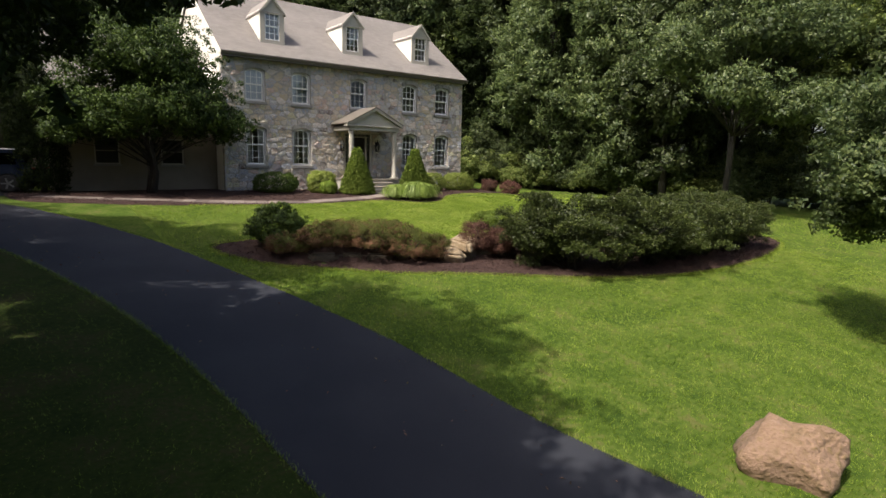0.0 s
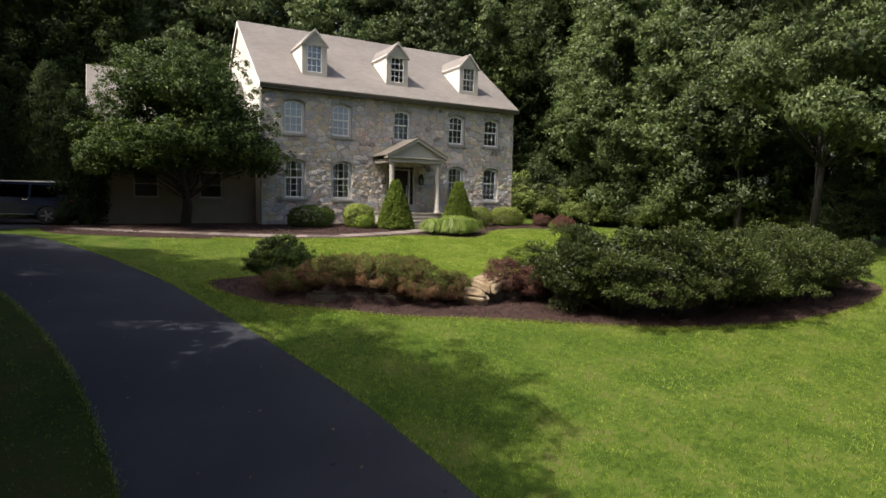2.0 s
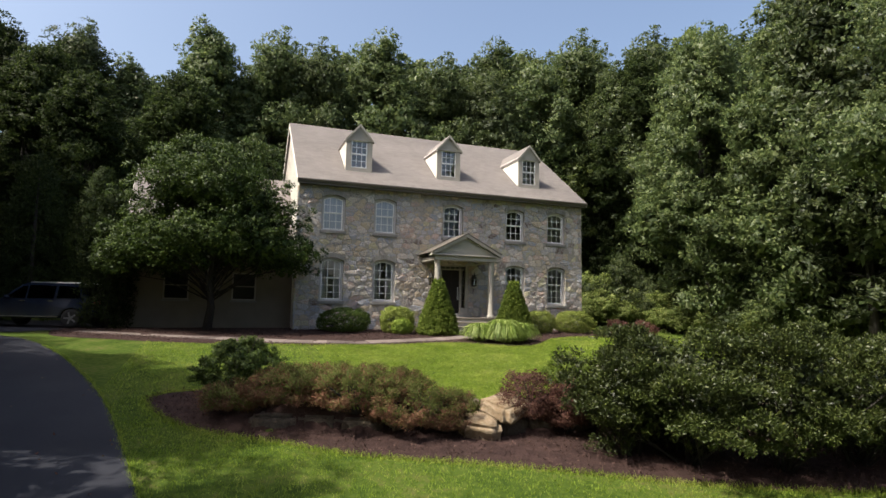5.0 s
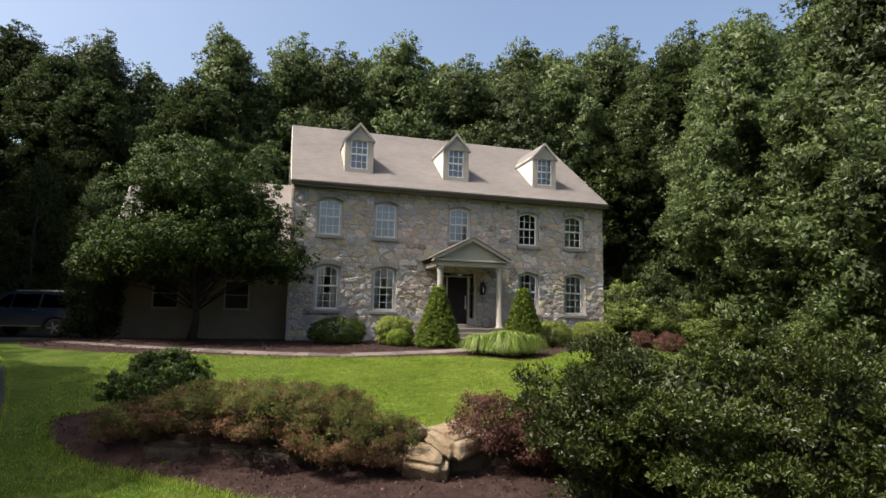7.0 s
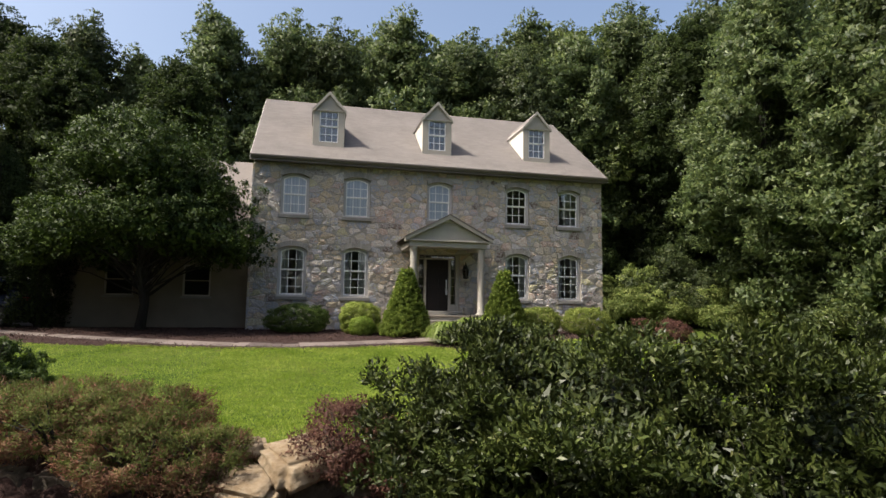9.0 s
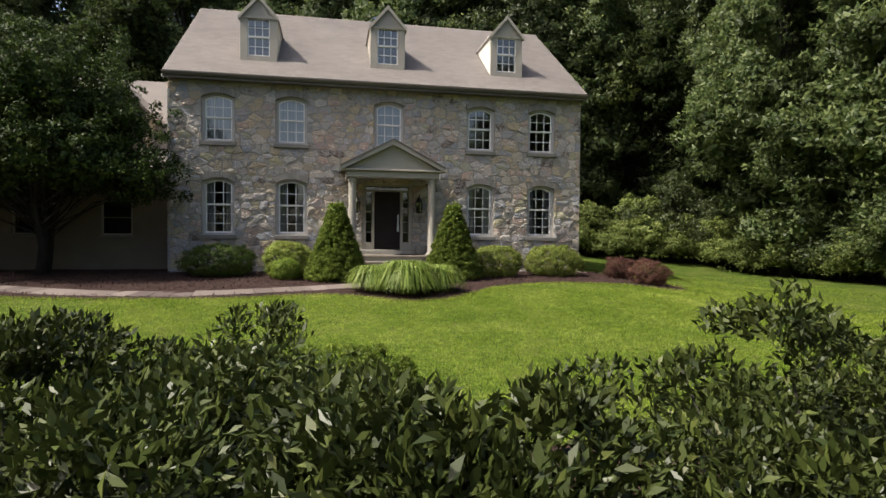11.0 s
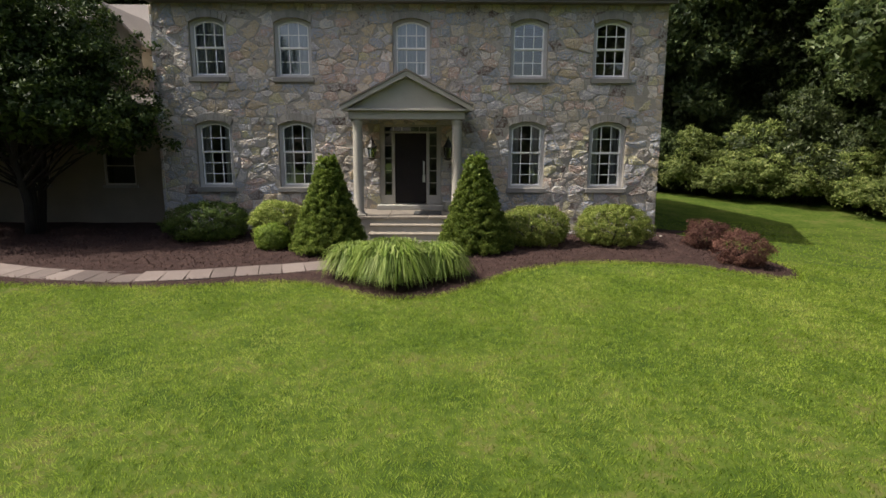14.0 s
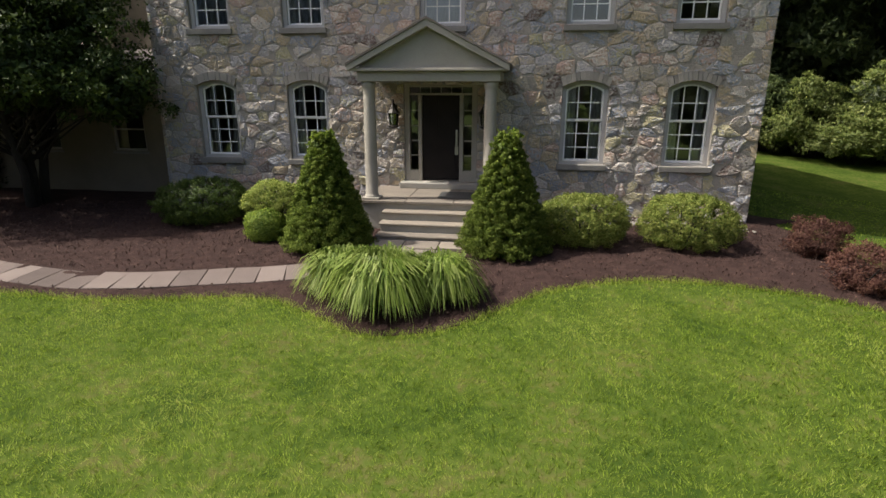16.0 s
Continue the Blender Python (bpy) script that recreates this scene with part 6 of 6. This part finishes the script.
# ---- the parked car
def suv():
    c = tagged(empty("suv"), "dark blue-black estate car parked on the asphalt court", "car")
    L2, W2 = 2.45, 0.95
    side = [(-2.45, 0.45), (-2.45, 0.95), (-2.35, 1.08), (-2.2, 1.14), (-1.95, 1.72), (-1.8, 1.8), (0.2, 1.82), (0.45, 1.76), (1.15, 1.16), (2.2, 1.04), (2.42, 0.88), (2.45, 0.5), (2.3, 0.36), (2.02, 0.36)]
    for wx in (1.52, -1.52):
        for k in range(9):
            a = math.pi * k / 8
            side.append((wx + 0.42 * math.cos(a), 0.38 + 0.42 * math.sin(a)))
    side.append((-2.3, 0.36))
    bm = bm_from([prism(side, "y", -W2, W2)])
    for v in bm.verts:
        if v.co.z > 1.1:
            v.co.y *= 1 - 0.2 * (v.co.z - 1.1) / 0.72
    bmesh.ops.bevel(bm, geom=[e for e in bm.edges if len(e.link_faces) == 2 and e.calc_face_angle() > 1.0], offset=0.035, segments=2, affect="EDGES")
    body = part("body", bm, M["carpaint"], c, "glossy blue-black body")
    for s in (-1, 1):
        for pts in ([(-1.85, 1.2), (-1.72, 1.66), (-0.95, 1.7), (-0.95, 1.18)], [(-0.85, 1.18), (-0.85, 1.7), (0.15, 1.71), (0.15, 1.18)], [(0.22, 1.18), (0.22, 1.7), (0.42, 1.66), (0.95, 1.18)]):
            v = [(x, s * (W2 * (1 - 0.2 * (z - 1.1) / 0.72) + 0.006), z) for x, z in pts]
            mesh_ob("side_window", v, [(0, 1, 2, 3)], M["carglass"], c, "dark side window")
        part("sill_trim", boxes([(-1.05, 1.05, s * (W2 + 0.01) - 0.012, s * (W2 + 0.01) + 0.012, 0.42, 0.455)], 0.004), M["alloy"], c, "bright sill strip")
        part("roof_rail", boxes([(-1.7, 0.2, s * 0.7 - 0.02, s * 0.7 + 0.02, 1.82, 1.86)], 0.008), M["steel"], c, "silver roof rail")
        part("tail_lamp", boxes([(-2.47, -2.36, s * 0.8 - 0.12, s * 0.8 + 0.12, 0.98, 1.1)], 0.01), M["redlamp"], c, "red tail lamp")
        part("mirror", boxes([(0.75, 0.9, s * 1.06 - 0.09, s * 1.06 + 0.07, 1.16, 1.3)], 0.03), M["carpaint"], c)
        for hx in (-0.75, 0.3):
            part("door_handle", boxes([(hx - 0.1, hx + 0.1, s * (W2 + 0.012) - 0.01, s * (W2 + 0.012) + 0.012, 1.06, 1.09)], 0.004), M["chrome"], c, "chrome handle")
        for wx in (1.52, -1.52):
            w = empty("wheel")
            w.parent = c
            w.matrix_local = pose(wx, s * 0.84, 0.38, 90 * s, 0, 0)
            v, f = lathe([(0.24, -0.1), (0.35, -0.11), (0.375, -0.07), (0.375, 0.07), (0.35, 0.11), (0.24, 0.1)], 28)
            mesh_ob("tyre", v, f, M["tyre"], w, "black tyre", True)
            bmr = boxes([])
            for k in range(5):
                m = Matrix.Rotation(2 * math.pi * k / 5, 4, "Z") @ Matrix.Translation((0.13, 0, -0.09)) @ Matrix.Diagonal((0.22, 0.07, 0.03, 1))
                bmesh.ops.create_cube(bmr, size=1, matrix=m)
            bmesh.ops.create_cone(bmr, segments=24, radius1=0.07, radius2=0.06, depth=0.05, cap_ends=True, matrix=Matrix.Translation((0, 0, -0.09)))
            part("rim", bmr, M["alloy"], w, "grey alloy rim")
    v = [(-2.2, -0.75, 1.16), (-2.2, 0.75, 1.16), (-1.97, 0.66, 1.68), (-1.97, -0.66, 1.68)]
    mesh_ob("rear_window", [(x - 0.012, y, z) for x, y, z in v], [(0, 1, 2, 3)], M["carglass"], c, "dark rear window")
    v = [(1.13, -0.78, 1.19), (1.13, 0.78, 1.19), (0.5, 0.66, 1.72), (0.5, -0.66, 1.72)]
    mesh_ob("windscreen", [(x + 0.012, y, z + 0.01) for x, y, z in v], [(0, 1, 2, 3)], M["carglass"], c)
    c.matrix_world = pose(-1.6, 32.55, float(gz(-2, 32.4)) + 0.03, 0, 0, 180 - 20) @ Matrix.Diagonal((1.04, 1, 0.95, 1))


suv()


# ---- walk of pavers
WALK_LINE = rounded([(0.4, 28.9), (2.4, 27.4), (4.6, 26.1), (7.0, 25.15), (9.2, 24.75), (10.5, 24.78), (11.95, 25.12), (13.0, 25.4), (13.8, 25.75), (14.6, 26.5), (15.05, 27.1)], 14, False)


def walkway():
    w = tagged(empty("garden_walk"), "curved walk of rectangular tan pavers through the mulch", "path", kind="structure")
    pts = [Vector((x, y, 0)) for x, y in WALK_LINE]
    acc = 0.0
    rng = random.Random(3)
    step = 0.46
    marks, need = [pts[0]], step
    for a, b in zip(pts, pts[1:]):
        seg = (b - a).length
        while acc + seg >= need:
            marks.append(a.lerp(b, (need - acc) / seg))
            need += step
        acc += seg
    for a, b in zip(marks, marks[1:]):
        d = (b - a).normalized()
        n = Vector((-d.y, d.x, 0))
        a2, b2 = a + d * 0.006, b - d * 0.006
        hw = 0.34
        q = [a2 - n * hw, b2 - n * hw, b2 + n * hw, a2 + n * hw]
        z = [float(gz(p.x, p.y)) + (0.05 if a.x > 9.5 else 0.036) + rng.uniform(-0.004, 0.004) for p in q]
        v = [(p.x, p.y, zz) for p, zz in zip(q, z)] + [(p.x, p.y, zz - 0.08) for p, zz in zip(q, z)]
        bm = bm_from([(v, [(0, 1, 2, 3), (7, 6, 5, 4), (0, 4, 5, 1), (1, 5, 6, 2), (2, 6, 7, 3), (3, 7, 4, 0)])])
        bmesh.ops.bevel(bm, geom=bm.edges[:], offset=0.006, segments=1, affect="EDGES")
        part("paver", bm, M["paver"], w)


walkway()


def apron():
    """Flagstones at the foot of the steps."""
    ob = tagged(empty("step_apron"), "apron of irregular bluestone flags at the foot of the steps", "paving", kind="structure")
    for x0, x1, y0, y1 in ((14.12, 14.75, 26.95, 27.42), (14.77, 15.45, 26.88, 27.42), (15.47, 16.0, 26.95, 27.42), (14.25, 15.02, 26.4, 26.92), (15.04, 15.7, 26.42, 26.85)):
        z = float(gz((x0 + x1) / 2, (y0 + y1) / 2)) + 0.075
        part("flagstone", boxes([(x0, x1, y0, y1, z - 0.06, z)], 0.008), M["bluestone"], ob)


apron()


# ---- grass blades, bark chips
def blades(n, x0, x1, y0, y1, seed, height, wide):
    rng = np.random.default_rng(seed)
    x, y = rng.uniform(x0, x1, n), rng.uniform(y0, y1, n)
    jx, jy = x + rng.normal(0, 0.05, n), y + rng.normal(0, 0.05, n)
    keep = ~inside_poly(x, y, DRIVE_POLY) & ~inside_poly(x, y, COURT) & ~inside_poly(jx, jy, ISLAND) & ~inside_poly(jx, jy, HOUSE_BED) & ~(inside_poly(jx, jy, SHADE_PATCH) & (rng.random(n) < 0.5))
    keep &= ~((x > FX0 - 0.1) & (x < FX1 + 0.1) & (y > FY))
    x, y = x[keep], y[keep]
    n = len(x)
    z = gz(x, y)
    # blades of one small tuft share their lean and length
    tuft = np.floor((x + rng.normal(0, 0.025, n)) / 0.13) * 127.1 + np.floor((y + rng.normal(0, 0.025, n)) / 0.11) * 311.7
    q1, q2, q3 = [np.modf(np.abs(np.sin(tuft * k) * 43758.5453))[0] for k in (1.0, 1.37, 1.91)]
    a, lean = rng.uniform(0, 6.28, n), 0.35 + 0.7 * q2 + rng.normal(0, 0.25, n)
    h, w = height * rng.uniform(0.6, 1.2, n) * (0.6 + 0.8 * q3), wide * rng.uniform(0.7, 1.3, n)
    p = np.stack([x, y, z - 0.005], 1)
    s = np.stack([np.cos(a), np.sin(a), np.zeros(n)], 1) * w[:, None] * 0.5
    l = q1 * 6.28 + rng.normal(0, 0.6, n)
    tip = p + np.stack([np.cos(l) * lean * h, np.sin(l) * lean * h, h], 1)
    return np.stack([p - s, p + s, tip], 1)


def fringe(poly, per_metre, seed, out=0.06):
    """Uncut blades along the edge of a bed or of the drive, leaning over it."""
    rng = np.random.default_rng(seed)
    pts = np.array(poly)
    step = np.linalg.norm(np.diff(pts, axis=0), axis=1)
    n = int(step.sum() * per_metre)
    i = rng.choice(len(step), n, p=step / step.sum())
    p2 = pts[i] + (pts[i + 1] - pts[i]) * rng.random((n, 1)) + rng.normal(0, out, (n, 2))
    k = (p2[:, 1] < 27) & (p2[:, 1] > -1) & ~((p2[:, 0] < 5) & (p2[:, 1] > 24.5))
    p2 = p2[k]
    n = len(p2)
    p = np.stack([p2[:, 0], p2[:, 1], gz(p2[:, 0], p2[:, 1])], 1)
    a, h = rng.uniform(0, 6.28, n), rng.uniform(0.04, 0.09, n)[:, None]
    d, s = np.stack([np.cos(a), np.sin(a), 0 * a], 1), np.stack([-np.sin(a), np.cos(a), 0 * a], 1) * 0.005
    return np.stack([p - s, p + s, p + d * h * rng.uniform(0.2, 1.1, (n, 1)) + np.array((0, 0, 1)) * h], 1)


g = np.concatenate([blades(290000, -3, 24, 3, 16.5, 1, 0.042, 0.01), blades(270000, 3, 28, 14, 27, 2, 0.042, 0.01), blades(240000, 8, 25, 15.5, 25, 9, 0.042, 0.008), blades(60000, 20, 34, 8, 36, 3, 0.035, 0.025), fringe(ISLAND, 420, 12), fringe(HOUSE_BED, 420, 13), fringe(DRIVE_R, 200, 14, 0.03), fringe(DRIVE_L, 200, 15, 0.03)])
up = np.random.default_rng(4).normal(0, 0.3, (len(g), 3)) + np.array((0, 0, 1.5))
side = g[:, 2] - (g[:, 0] + g[:, 1]) / 2
up[:, :2] += side[:, :2] / (side[:, 2:] + 1e-6) * 0.6
tagged(quad_ob("grass", (g, up), M["grass"], None, "", 3), "mown green lawn grass", "grass", kind="stuff")


def chips(poly, n, seed):
    rng = np.random.default_rng(seed)
    xs, ys = [p[0] for p in poly], [p[1] for p in poly]
    x, y = rng.uniform(min(xs), max(xs), n), rng.uniform(min(ys), max(ys), n)
    k = inside_poly(x, y, poly) & (y < 30.1) & ~((x > 14.05) & (x < 16.05) & (y > 26.35) & (y < 28.4))
    x, y = x[k], y[k]
    near = np.min(np.hypot(x[:, None] - np.array(WALK_LINE)[None, ::2, 0], y[:, None] - np.array(WALK_LINE)[None, ::2, 1]), axis=1)
    x, y = x[near > 0.37], y[near > 0.37]
    c = np.stack([x, y, gz(x, y) + 0.055 + rng.uniform(0, 0.025, len(x))], 1)
    return leaves(rng, c, np.zeros_like(c), 0.05, width=0.4, up=2.0, droop=0)


tagged(quad_ob("bark_chips", np.concatenate([chips(ISLAND, 26000, 5), chips(HOUSE_BED, 30000, 6)]), M["chip"]), "loose dark brown bark chips on the beds", "mulch", kind="stuff")

def pebbles():
    rng = random.Random(61)
    v, f = [], []
    for _ in range(200):
        x, y, r = rng.uniform(17.6, 22.1), rng.uniform(29.2, 29.9), rng.uniform(0.02, 0.04)
        z = float(gz(x, y)) + 0.05
        k = len(v)
        a0, n = rng.uniform(0, 6), 6
        for ring, (q, h) in enumerate(((0.8, -0.3), (1.0, 0.25), (0.55, 0.65))):
            v += [(x + r * q * math.cos(a0 + i * 6.283 / n), y + 0.8 * r * q * math.sin(a0 + i * 6.283 / n), z + r * h) for i in range(n)]
        f += [(k + j * n + i, k + j * n + (i + 1) % n, k + (j + 1) * n + (i + 1) % n, k + (j + 1) * n + i) for j in range(2) for i in range(n)] + [tuple(k + 2 * n + i for i in range(n))]
    return v, f


tagged(mesh_ob("pebbles", *pebbles(), M["pebble"], None, "", True), "pale rounded pebbles along the foot of the wall", "pebbles", kind="stuff")


def fallen():
    rng = np.random.default_rng(44)
    x, y = rng.uniform(-1, 6, 260), rng.uniform(5, 26, 260)
    k = inside_poly(x, y, DRIVE_POLY)
    c = np.stack([x[k], y[k], gz(x[k], y[k]) + 0.035], 1)
    return leaves(rng, c, np.zeros_like(c), 0.06, width=0.5, up=3.0, droop=0)


tagged(quad_ob("fallen_leaf_scatter", fallen(), M["leaf_russet"]), "scattered dry leaves on the driveway", "fallen leaves", kind="stuff")

# ---- stones of the front wall: those round the entrance one by one, the rest joined
STONE_HOLES = [(a - 0.005, b + 0.005, c - 0.13 if c > 1 else c, d - 0.02) for a, b, c, d in HOLES]


def lay_stones():
    rng = random.Random(77)
    rest, n = [], 0
    for cell in stone_outlines(FX0, FX1, -0.15, EAVE - 0.18, STONE_HOLES, 12):
        cx, cz = sum(p[0] for p in cell) / len(cell), sum(p[1] for p in cell) / len(cell)
        v, f = stone_shape(cell, rng, FY + 0.035, rng.uniform(0.022, 0.052))
        if 11.2 < cx < 19.4 and cz < 3.9 and n < 300:
            n += 1
            mesh_ob("stone", v, f, M["stone"], FRONT)
        else:
            rest.append((v, f))
    vs, fs = [], []
    for v, f in rest:
        k = len(vs)
        vs += v
        fs += [tuple(i + k for i in q) for q in f]
    ob = mesh_ob("stonework", vs, fs, M["stone"], FRONT, "mixed grey and tan fieldstones")
    ob["kind"] = "stuff"
    # quoins on the return of the near corner
    z = -0.1
    k = 0
    while z < EAVE - 0.3:
        h = rng.uniform(0.2, 0.34)
        part("corner_stone", boxes([(FX0 - 0.035, FX0 + 0.05, FY - 0.02, FY + (0.24 if k % 2 else 0.2), z, min(z + h - 0.012, EAVE - 0.24))], 0.012), M["stone"], FRONT)
        z += h
        k += 1


lay_stones()
